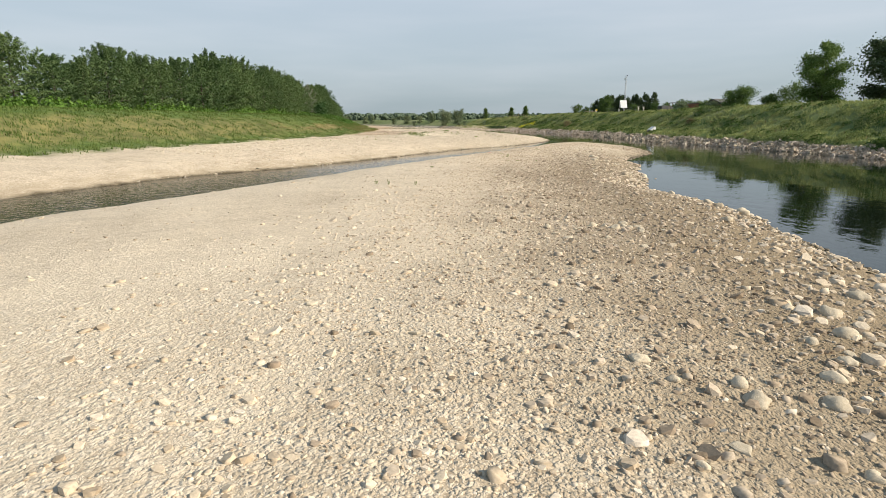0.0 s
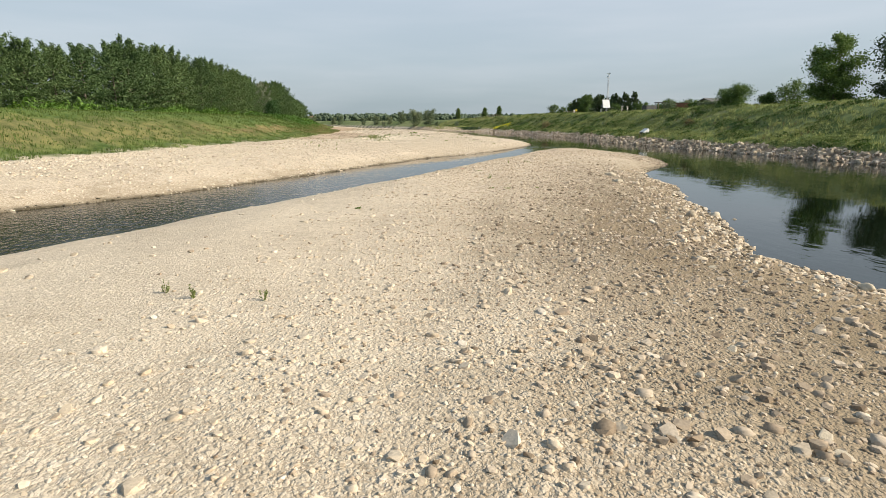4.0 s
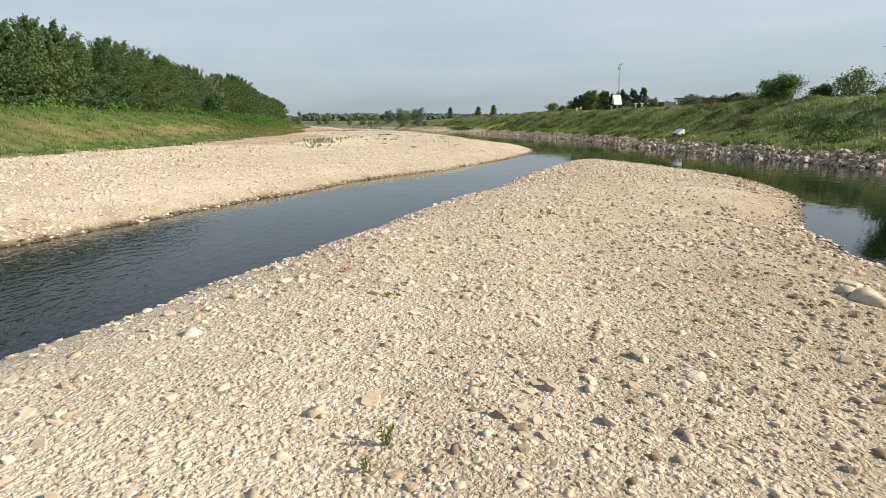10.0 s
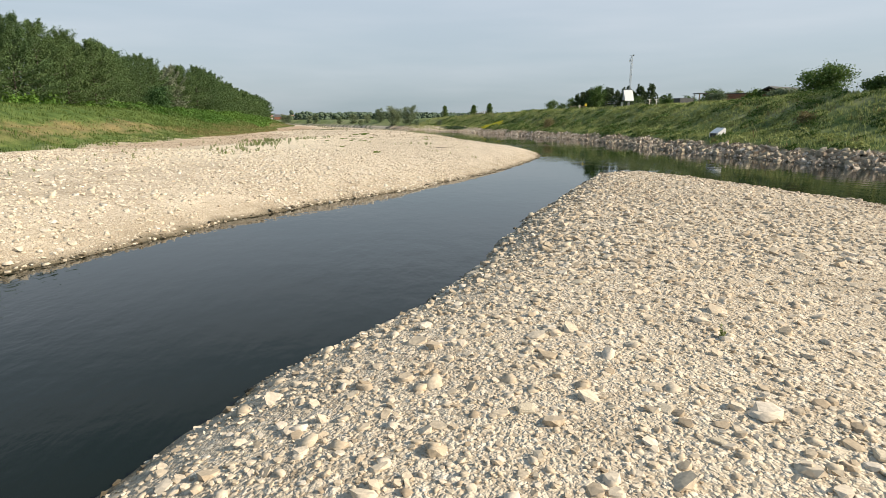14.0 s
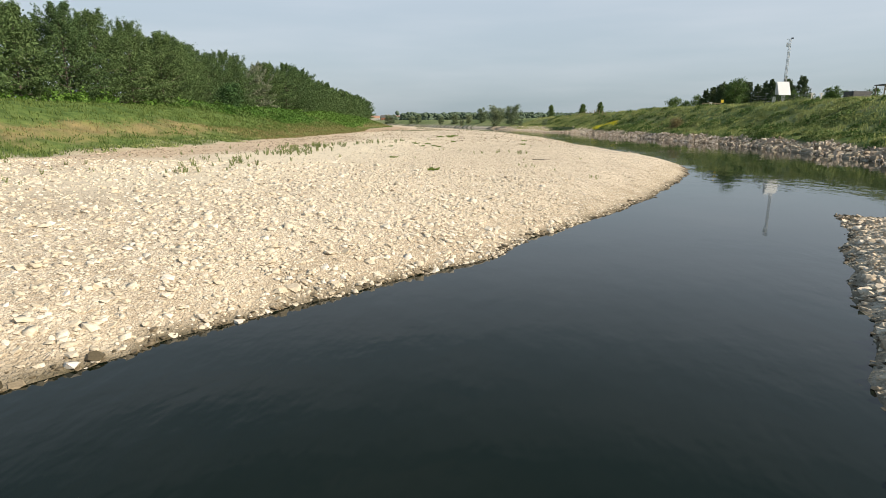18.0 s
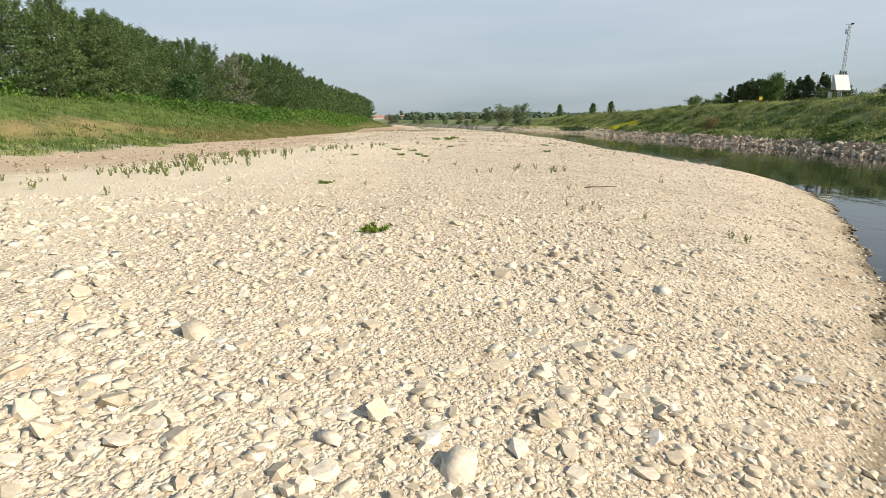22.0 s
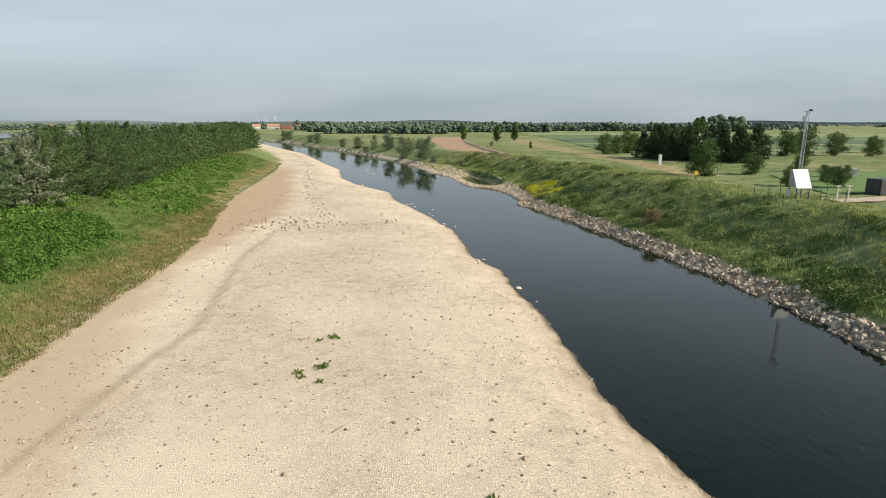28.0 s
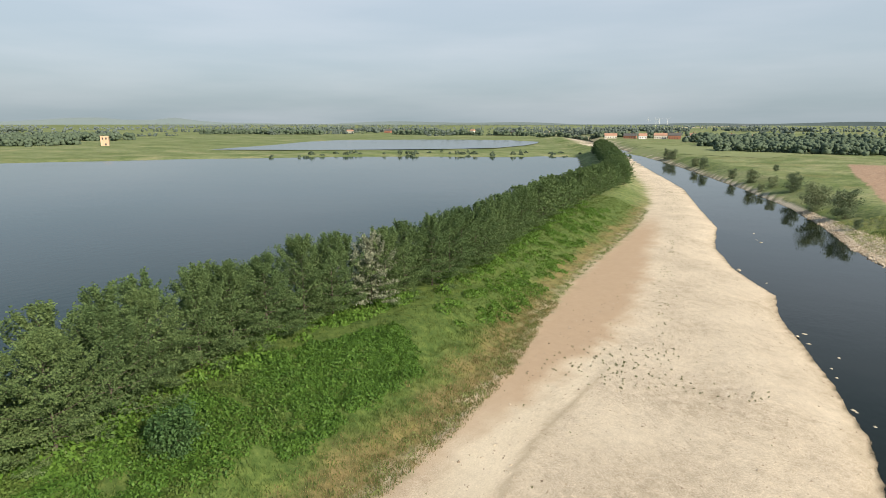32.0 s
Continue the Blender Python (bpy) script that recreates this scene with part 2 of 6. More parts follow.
def varied(name, low, high, scale=3.0, fine=40.0, rough=0.9, metal=0.0, bump=0.3, depth=0.01, per_object=0.0):
    """A matt surface whose colour wanders between two, at two scales."""
    m, n, l, b = node_material(name)
    co = n.new("ShaderNodeTexCoord").outputs["Object"]
    big, small = noise_of(n, l, co, scale), noise_of(n, l, co, fine, 3.0)
    mixed = mix_of(n, l, 0.4, big, small)
    col = ramp_of(n, l, mixed, [(0.3, low), (0.7, high)])
    if per_object:
        info = n.new("ShaderNodeObjectInfo")
        col = mix_of(n, l, 1.0, col, ramp_of(n, l, info.outputs["Random"], [(0, (1 - per_object,) * 3), (1, (1 + per_object,) * 3)]), "MULTIPLY")
    l.new(col, b.inputs["Base Color"])
    b.inputs["Roughness"].default_value, b.inputs["Metallic"].default_value = rough, metal
    if bump:
        bump_of(n, l, b, small, bump, depth)
    return m


def leaf_material(name, dark, light, rough=0.55, through=0.25):
    m, n, l, b = node_material(name)
    g = n.new("ShaderNodeNewGeometry")
    info = n.new("ShaderNodeObjectInfo")
    co = n.new("ShaderNodeTexCoord").outputs["Object"]
    f = mix_of(n, l, 0.5, g.outputs["Random Per Island"], noise_of(n, l, co, 0.5, 2.0))
    col = ramp_of(n, l, f, [(0.2, dark), (0.8, light)])
    col = mix_of(n, l, 1.0, col, ramp_of(n, l, info.outputs["Random"], [(0, (0.82, 0.86, 0.85)), (1, (1.15, 1.1, 1.05))]), "MULTIPLY")
    l.new(col, b.inputs["Base Color"])
    b.inputs["Roughness"].default_value = rough
    b.inputs["Specular IOR Level"].default_value = 0.18
    if through:
        tr = n.new("ShaderNodeBsdfTranslucent")
        l.new(col, tr.inputs["Color"])
        mx = n.new("ShaderNodeMixShader")
        mx.inputs[0].default_value = through
        l.new(b.outputs[0], mx.inputs[1])
        l.new(tr.outputs[0], mx.inputs[2])
        l.new(mx.outputs[0], n["Material Output"].inputs["Surface"])
    return m


def attr_of(n, name):
    a = n.new("ShaderNodeAttribute")
    a.attribute_name = name
    return a.outputs["Fac"]


def land_material():
    """Gravel, clay, dry grass and green grass, each where the plan's cover map says."""
    m, n, l, b = node_material("land")
    co = n.new("ShaderNodeTexCoord").outputs["Object"]
    n1, n2, n3 = noise_of(n, l, co, 0.12, 5.0), noise_of(n, l, co, 1.3, 5.0), noise_of(n, l, co, 12.0, 4.0)
    # pebbles of three sizes, domed; their sandy joints are darkened for gap shade
    bent = n.new("ShaderNodeVectorMath")
    bent.operation = "MULTIPLY_ADD"
    bent.inputs[1].default_value = (0.05, 0.05, 0.0)
    warp = n.new("ShaderNodeTexNoise")
    warp.inputs["Scale"].default_value = 14.0
    l.new(co, warp.inputs["Vector"])
    l.new(warp.outputs["Color"], bent.inputs[0])
    l.new(co, bent.inputs[2])
    co2 = bent.outputs[0]

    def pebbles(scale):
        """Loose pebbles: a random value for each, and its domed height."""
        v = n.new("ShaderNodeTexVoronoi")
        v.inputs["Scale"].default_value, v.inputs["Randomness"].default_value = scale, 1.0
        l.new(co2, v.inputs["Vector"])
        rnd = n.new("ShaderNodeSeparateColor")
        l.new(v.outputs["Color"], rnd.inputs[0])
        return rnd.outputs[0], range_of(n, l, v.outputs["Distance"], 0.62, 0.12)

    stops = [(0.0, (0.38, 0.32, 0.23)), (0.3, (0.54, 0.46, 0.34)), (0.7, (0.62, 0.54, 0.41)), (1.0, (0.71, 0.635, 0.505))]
    shaded_joint = ramp_of(n, l, noise_of(n, l, co, 5.0, 4.0, 0.7), [(0.36, (0.47, 0.395, 0.29)), (0.64, (0.27, 0.215, 0.15))])
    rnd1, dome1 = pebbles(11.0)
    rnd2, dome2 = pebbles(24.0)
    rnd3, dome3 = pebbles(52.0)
    fine = mix_of(n, l, range_of(n, l, dome3, 0.0, 0.35), shaded_joint, ramp_of(n, l, rnd3, stops))
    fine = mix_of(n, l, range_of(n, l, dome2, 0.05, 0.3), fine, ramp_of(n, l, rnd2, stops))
    keep1 = n.new("ShaderNodeMath")             # only some of the large ones lie at the surface
    keep1.operation = "MULTIPLY"
    l.new(range_of(n, l, rnd1, 0.5, 0.6), keep1.inputs[0])
    l.new(range_of(n, l, dome1, 0.1, 0.3), keep1.inputs[1])
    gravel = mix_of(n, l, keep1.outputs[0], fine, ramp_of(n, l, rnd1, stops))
    dust = mix_of(n, l, range_of(n, l, n1, 0.35, 0.65), (0.57, 0.495, 0.37), (0.66, 0.585, 0.45))
    gravel = mix_of(n, l, range_of(n, l, n1, 0.4, 0.65, 0.05, 0.35), gravel, dust)
    patchy = ramp_of(n, l, mix_of(n, l, 0.65, n1, noise_of(n, l, co, 0.9, 6.0, 0.72)), [(0.35, (0.77, 0.755, 0.73)), (0.49, (1.0, 1.0, 1.0)), (0.63, (1.1, 1.1, 1.09))])
    v3 = n.new("ShaderNodeTexVoronoi")        # single larger stones; the dark cells also stand for shadows between stones
    v3.inputs["Scale"].default_value = 6.5
    l.new(co, v3.inputs["Vector"])
    spot = ramp_of(n, l, v3.outputs["Color"], [(0.0, (0.6, 0.58, 0.55)), (0.22, (0.88, 0.87, 0.86)), (0.38, (1.02, 1.02, 1.02)), (0.7, (1.07, 1.07, 1.07)), (1.0, (1.3, 1.3, 1.29))])
    patchy = mix_of(n, l, range_of(n, l, v3.outputs["Distance"], 0.42, 0.3), patchy, mix_of(n, l, 1.0, patchy, spot, "MULTIPLY"))
    gravel = mix_of(n, l, 1.0, gravel, patchy, "MULTIPLY")
    gravel = mix_of(n, l, attr_of(n, "dust"), gravel, dust)
    gravel = mix_of(n, l, attr_of(n, "sand"), gravel, mix_of(n, l, n2, (0.70, 0.62, 0.46), (0.78, 0.70, 0.53)))
    gravel = mix_of(n, l, 1.0, gravel, (1.0, 0.988, 1.025), "MULTIPLY")
    clay = mix_of(n, l, n2, (0.40, 0.295, 0.205), (0.47, 0.355, 0.25))
    col = mix_of(n, l, attr_of(n, "clay"), gravel, clay)
    dry = mix_of(n, l, n3, (0.17, 0.135, 0.06), (0.27, 0.22, 0.11))
    green = ramp_of(n, l, mix_of(n, l, 0.5, n2, n3), [(0.3, (0.058, 0.097, 0.022)), (0.5, (0.085, 0.132, 0.034)), (0.72, (0.135, 0.178, 0.056))])
    grass = mix_of(n, l, attr_of(n, "dry"), green, dry)
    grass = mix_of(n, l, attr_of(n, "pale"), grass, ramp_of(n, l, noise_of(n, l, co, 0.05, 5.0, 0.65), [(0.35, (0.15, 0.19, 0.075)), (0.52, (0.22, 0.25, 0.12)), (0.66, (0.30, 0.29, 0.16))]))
    tufty = ramp_of(n, l, mix_of(n, l, 0.5, noise_of(n, l, co, 0.35, 5.0, 0.65), n2), [(0.38, (0.6, 0.68, 0.62)), (0.5, (1, 1, 1)), (0.62, (1.3, 1.22, 1.15))])
    grass = mix_of(n, l, 1.0, grass, tufty, "MULTIPLY")
    col = mix_of(n, l, attr_of(n, "grass"), col, grass)
    n4 = noise_of(n, l, co, 0.8, 6.0, 0.7)
    col = mix_of(n, l, attr_of(n, "earth"), col, ramp_of(n, l, n4, [(0.35, (0.27, 0.175, 0.12)), (0.65, (0.43, 0.31, 0.22))]))
    col = mix_of(n, l, attr_of(n, "hay"), col, ramp_of(n, l, n4, [(0.35, (0.22, 0.18, 0.085)), (0.65, (0.37, 0.30, 0.165))]))
    damp = mix_of(n, l, n2, (0.20, 0.155, 0.10), (0.34, 0.275, 0.19))
    col = mix_of(n, l, attr_of(n, "damp"), col, damp)
    wet = mix_of(n, l, n3, (0.06, 0.05, 0.03), (0.13, 0.11, 0.07))
    col = mix_of(n, l, attr_of(n, "wet"), col, wet)
    l.new(col, b.inputs["Base Color"])
    b.inputs["Roughness"].default_value = 0.95
    b.inputs["Specular IOR Level"].default_value = 0.15
    top = n.new("ShaderNodeMath")
    top.operation = "MULTIPLY"
    l.new(keep1.outputs[0], top.inputs[0])
    l.new(dome1, top.inputs[1])
    h = mix_of(n, l, 0.3, dome2, dome3)
    h = mix_of(n, l, 0.45, h, top.outputs[0])
    h = mix_of(n, l, attr_of(n, "dust"), h, n3)
    h = mix_of(n, l, attr_of(n, "clay"), h, n3)
    h = mix_of(n, l, attr_of(n, "grass"), mix_of(n, l, 0.15, h, n3), n3)
    bump_of(n, l, b, h, 0.9, 0.045)
    return m


def water_material(name, body, rough, ripple, size, still=0.0, shine=0.5, riffle=False):
    m, n, l, b = node_material(name)
    co = n.new("ShaderNodeTexCoord").outputs["Object"]
    mp = n.new("ShaderNodeMapping")
    mp.inputs["Scale"].default_value = (1.0, 0.55, 1.0)
    l.new(co, mp.inputs["Vector"])
    b.inputs["Base Color"].default_value = (*body, 1)
    b.inputs["Roughness"].default_value = rough
    b.inputs["IOR"].default_value = 1.33
    b.inputs["Specular IOR Level"].default_value = shine
    a, c = noise_of(n, l, mp.outputs[0], size, 3.0), noise_of(n, l, co, size * 0.14, 2.0)
    patch = range_of(n, l, noise_of(n, l, co, size * 0.03, 3.0), 0.4, 0.65, still, 1.0)
    hh = n.new("ShaderNodeMath")
    hh.operation = "MULTIPLY"
    l.new(mix_of(n, l, 0.35, a, c), hh.inputs[0])
    l.new(patch, hh.inputs[1])
    height = hh.outputs[0]
    if riffle:                          # the side channel runs fast and shallow over its upper reach
        sep = n.new("ShaderNodeSeparateXYZ")
        l.new(co, sep.inputs[0])
        run, quick, add = n.new("ShaderNodeMath"), n.new("ShaderNodeMath"), n.new("ShaderNodeMath")
        run.operation = quick.operation = "MULTIPLY"
        l.new(range_of(n, l, sep.outputs["Y"], 62.0, 40.0), run.inputs[0])
        l.new(range_of(n, l, sep.outputs["X"], 4.0, -2.0), run.inputs[1])
        l.new(run.outputs[0], quick.inputs[0])
        l.new(noise_of(n, l, mp.outputs[0], 4.5, 3.0), quick.inputs[1])
        add.operation = "MULTIPLY_ADD"
        l.new(quick.outputs[0], add.inputs[0])
        add.inputs[1].default_value = 0.8
        l.new(height, add.inputs[2])
        height = add.outputs[0]
    bump_of(n, l, b, height, 1.0, ripple)
    return m


M_LAND = land_material()
M_RIVER = water_material("river_water", (0.0045, 0.008, 0.0045), 0.035, 0.034, 1.6, 0.0, 0.36, True)
M_LAKE = water_material("lake_water", (0.007, 0.027, 0.032), 0.05, 0.05, 0.8, 0.4, 0.25)
M_STONE = varied("pale_cobble", (0.42, 0.358, 0.268), (0.6, 0.528, 0.41), 4, 30, 0.92, 0, 0.4, 0.01, 0.1)
M_ROCK = varied("quarry_stone", (0.24, 0.20, 0.14), (0.48, 0.41, 0.31), 1.5, 14, 0.9, 0, 0.5, 0.03, 0.3)
M_POPLAR = leaf_material("poplar_leaf", (0.064, 0.112, 0.042), (0.142, 0.208, 0.085), 0.75, 0.25)
M_SILVER = leaf_material("white_poplar_leaf", (0.10, 0.13, 0.07), (0.36, 0.39, 0.3))
M_DARKLEAF = leaf_material("conifer_leaf", (0.05, 0.08, 0.036), (0.1, 0.14, 0.062), 0.6, 0.15)
M_BROAD = leaf_material("broad_leaf", (0.062, 0.108, 0.03), (0.14, 0.21, 0.065))
M_ASH = leaf_material("ash_leaf", (0.07, 0.125, 0.035), (0.155, 0.235, 0.07), 0.65, 0.25)
M_WILLOW = leaf_material("willow_leaf", (0.14, 0.185, 0.105), (0.24, 0.29, 0.17))
M_BARK = varied("bark", (0.06, 0.05, 0.035), (0.15, 0.13, 0.1), 3, 25, 0.9, 0, 0.5, 0.02)
M_WHITE = varied("white_sheet", (0.74, 0.75, 0.76), (0.82, 0.82, 0.82), 0.6, 6, 0.45, 0, 0.05, 0.005)
M_GREY = varied("grey_metal", (0.32, 0.33, 0.34), (0.45, 0.46, 0.47), 2, 20, 0.45, 0.6, 0.05, 0.005)
M_GALV = varied("galvanised_steel", (0.5, 0.51, 0.52), (0.62, 0.63, 0.64), 2, 20, 0.5, 0.1, 0.05, 0.005)
M_DARK = varied("dark_metal", (0.03, 0.033, 0.035), (0.07, 0.075, 0.08), 2, 20, 0.5, 0.2, 0.05, 0.005)
M_BRICK = varied("red_brick", (0.24, 0.10, 0.065), (0.36, 0.17, 0.11), 0.7, 9, 0.9)
M_TILE = varied("roof_tile", (0.36, 0.2, 0.14), (0.46, 0.28, 0.2), 0.8, 9, 0.85)
M_SLATE = varied("dark_roof", (0.06, 0.06, 0.062), (0.13, 0.125, 0.12), 0.8, 9, 0.8)
M_PLASTER = varied("pale_render", (0.6, 0.57, 0.5), (0.75, 0.72, 0.66), 0.5, 8, 0.85)
M_WOOD = varied("weathered_wood", (0.22, 0.17, 0.11), (0.36, 0.29, 0.2), 2, 20, 0.85)
M_YELLOWFLOWER = leaf_material("yellow_flower", (0.50, 0.48, 0.03), (0.74, 0.70, 0.05), 0.6, 0.2)
M_SIGN = varied("yellow_sign", (0.7, 0.5, 0.03), (0.8, 0.6, 0.06), 2, 10, 0.5)


# ---- helpers for building ----
def part(name, bm, material, parent=None, label=""):
    """Links a bmesh as one mesh object under a thing or part."""
    me = bpy.data.meshes.new(name)
    bm.to_mesh(me)
    bm.free()
    me.materials.append(material)
    ob = new(name, me)
    if parent is not None:
        ob.parent = parent
    return tagged(ob, label)


def mesh_of(name, verts, faces, material, smooth_faces=False):
    me = bpy.data.meshes.new(name)
    me.from_pydata(verts, [], faces)
    me.materials.append(material)
    if smooth_faces:
        me.polygons.foreach_set("use_smooth", [True] * len(me.polygons))
    me.update()
    return me


def thing(name, at, label, category, group="", kind=""):
    ob = new(name)
    ob.location = at
    return tagged(ob, label, category, group, kind)


def gz(x, y):
    return float(ground(x, y))


# ---- land: one sheet with a cover map ----
def spaced(parts):
    out = []
    for a, b, s in parts:
        out += list(np.arange(a, b, s))
    return np.array(out + [parts[-1][1]])


def build_land():
    xs = spaced([(-6000, -1200, 400), (-1200, -400, 40), (-400, -90, 8), (-90, -50, 2.5), (-50, -24, 1.0), (-24, 34, 0.45), (34, 56, 0.7), (56, 110, 3), (110, 400, 12), (400, 1200, 40), (1200, 6000, 400)])
    ys = spaced([(-600, -60, 30), (-60, -4, 3), (-4, 110, 0.5), (110, 180, 0.9), (180, 320, 1.6), (320, 720, 6), (720, 1400, 30), (1400, 6000, 400)])
    X, Y = np.meshgrid(xs, ys)
    Z = ground(X, Y)
    nx, ny = len(xs), len(ys)
    co = np.stack([X, Y, Z], -1).reshape(-1, 3)
    i = np.arange(nx * ny).reshape(ny, nx)
    quads = np.stack([i[:-1, :-1], i[:-1, 1:], i[1:, 1:], i[1:, :-1]], -1).reshape(-1, 4)
    me = bpy.data.meshes.new("ground")
    me.vertices.add(len(co))
    me.vertices.foreach_set("co", co.ravel())
    me.loops.add(quads.size)
    me.loops.foreach_set("vertex_index", quads.ravel())
    me.polygons.add(len(quads))
    me.polygons.foreach_set("loop_start", np.arange(len(quads)) * 4)
    me.polygons.foreach_set("loop_total", np.full(len(quads), 4))
    me.polygons.foreach_set("use_smooth", np.ones(len(quads), bool))
    me.update(calc_edges=True)
    w = wave(X, Y, 5.5, 1.0)
    near = np.clip((340 - Y) / 150, 0, 1)
    d_grass = along(GRASS, Y) - X + 0.9 * wave(X, Y, 6, 0.3) * near
    d_right = X - along(RIGHT, Y)
    grass = np.maximum(smooth(-0.6, 1.6, d_grass + 0.7 * w), smooth(-0.4, 0.3, d_right + 0.3 * w - along(SPIT, Y)))
    d_dry = d_grass - 3.0 * smooth(122, 106, Y)
    dry = smooth(-1, 1.5, d_dry) * smooth(6.0 - 2.2 * smooth(122, 106, Y), 2.0, d_dry + 1.8 * wave(X, Y, 13, 2.2)) * smooth(60, 85, Y) * np.clip(0.8 + 0.6 * wave(X, Y, 4.5, 1.1), 0.15, 1)
    dry = np.maximum(dry, 0.55 * smooth(4.0, 2.0, np.abs(d_grass - 6 + wave(X, Y, 25, 0.2))) * smooth(100, 60, Y))
    dry = np.maximum(dry, 0.6 * smooth(18, 30, d_right) * smooth(0.0, 0.5, wave(X, Y, 60, 3.0)))
    # far grass paler with distance, part meadow colour, part haze mixed in
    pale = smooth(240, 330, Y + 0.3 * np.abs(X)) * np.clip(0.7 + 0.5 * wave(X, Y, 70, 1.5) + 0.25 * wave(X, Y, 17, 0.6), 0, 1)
    clay_w = along(CLAY_W, Y)
    clay = smooth(-1.0, 0.5, -d_grass) * smooth(1.8, -1.8, -d_grass - clay_w + 1.0 * wave(X, Y, 14, 0.9) + 0.5 * wave(X, Y, 5, 1.9)) * smooth(76, 90, Y) * smooth(270, 235, Y) * (0.7 + 0.3 * smooth(140, 160, Y))
    dust = 0.5 * (1 - isle_dust(X, Y)) * (X > along(ISLE_L, Y)) * (Y < 60)
    wet = smooth(0.10, 0.02, Z) * (Z < 0.2)
    track_x = along(RUT, Y)
    sand = smooth(3.5, 1.2, np.abs(X - track_x + 2.5 + 0.8 * wave(X, Y, 11, 0.3))) * smooth(85, 95, Y) * smooth(200, 170, Y) * 0.38
    sand = np.maximum(sand, 0.75 * smooth(-9, -7, X + wave(X, Y, 7, 0.4)) * smooth(2.0, -3.0, X + 1.5 * wave(X, Y, 9, 2.4)) * smooth(70, 82, Y) * smooth(126, 108, Y))
    rut = 0.5 * smooth(0.5, 0.15, np.abs(X - track_x + 0.2 * wave(X, Y, 9, 0.1))) * smooth(108, 116, Y) * smooth(168, 155, Y)
    damp = np.maximum(isle_damp(X, Y), rut)
    d_shore = along(BAR, Y) - X
    damp = np.maximum(damp, (0.4 + 0.25 * wave(X, Y, 3.1, 0.8)) * smooth(1.9, 0.5, d_shore + 0.5 * wave(X, Y, 6, 2.0)) * (d_shore > -1) * near)
    damp = np.maximum(damp, smooth(-0.5, 0.2, d_right) * smooth(2.6, 1.9, d_right) * 0.9 * smooth(205, 190, Y))
    wob = 0.8 * wave(X, Y, 9, 1.2) + 0.5 * wave(X, Y, 4, 0.7)
    earth = smooth(-0.6, 0.6, np.minimum(X - along(EARTH_L, Y), along(EARTH_R, Y) - X) + wob) * smooth(231.6, 237.6, Y) * smooth(475.8, 463.8, Y)
    hay = 0.85 * smooth(-1.0, 1.0, np.minimum(X - along(HAY_L, Y), along(HAY_R, Y) - X) + wob) * smooth(180, 188, Y) * smooth(430, 415, Y)
    pale = np.maximum(pale, 0.8 * smooth(2, 7, d_right) * np.clip(0.6 + 0.7 * wave(X, Y, 9, 0.9), 0, 1) * (Y < 330))
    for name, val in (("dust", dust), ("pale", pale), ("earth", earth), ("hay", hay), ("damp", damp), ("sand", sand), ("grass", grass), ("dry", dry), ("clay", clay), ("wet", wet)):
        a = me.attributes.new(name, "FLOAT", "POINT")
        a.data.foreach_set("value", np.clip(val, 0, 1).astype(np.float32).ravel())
    me.materials.append(M_LAND)
    return tagged(new("ground", me), "gravel bars, grassy river banks and flat farmland", "ground", kind="structure")


build_land()


def sheet(name, pts, z, material, label, category="water"):
    bm = bmesh.new()
    bm.faces.new([bm.verts.new((x, y, z)) for x, y in pts])
    return tagged(part(name, bm, material), label, category, kind="structure")


river_pts = [(along(BAR, y) - 14, y) for y in (-400, -60, 0, 60, 100, 160, 230, 320, 430, 560, 692, 900, 1300)]
river_pts += [(along(RIGHT, y) + 10, y) for y in (1300, 900, 692, 560, 430, 320, 230, 160, 100, 60, 0, -60, -400)]
sheet("river_water", river_pts, 0.0, M_RIVER, "dark calm river water at a very low level")

lake_pts = [(along(TREES, y) - 8, y) for y in (-400, -60, 60, 122, 160, 214, 303, 400, 480)]
lake_pts += [(along(LAKE_FAR, y) - 12, y) for y in (480, 440, 394, 300, 200, 100, -400)]
sheet("lake_water", lake_pts, LAKE_Z, M_LAKE, "wide grey-blue lake water with small ripples")


def draped(name, corners, material, label, lift=0.15, nu=14, nv=14, category="field"):
    """A sheet between four corners that lies just over the land."""
    a, b, c, d = [np.array(p, float) for p in corners]
    u, v = np.meshgrid(np.linspace(0, 1, nu), np.linspace(0, 1, nv))
    u, v = u[..., None], v[..., None]
    p = (1 - u) * (1 - v) * a + u * (1 - v) * b + u * v * c + (1 - u) * v * d
    z = ground(p[..., 0], p[..., 1]) + lift
    verts = np.concatenate([p, z[..., None]], -1).reshape(-1, 3).tolist()
    faces = [(j * nu + i, j * nu + i + 1, (j + 1) * nu + i + 1, (j + 1) * nu + i) for j in range(nv - 1) for i in range(nu - 1)]
    return tagged(new(name, mesh_of(name, verts, faces, material, True)), label, category, kind="structure")


M_LAKE2 = water_material("far_lake_water", (0.01, 0.018, 0.02), 0.08, 0.03, 0.6, 0.6)
sheet("far_lake_water", [(-424, 373), (-350, 425), (-280, 500), (-256, 546), (-262, 610), (-276, 662), (-297, 710), (-355, 739), (-431, 704), (-480, 655), (-517, 604), (-504, 540), (-458, 459), (-440, 410)], 2.35, M_LAKE2, "distant pale lake behind a grassy spit")


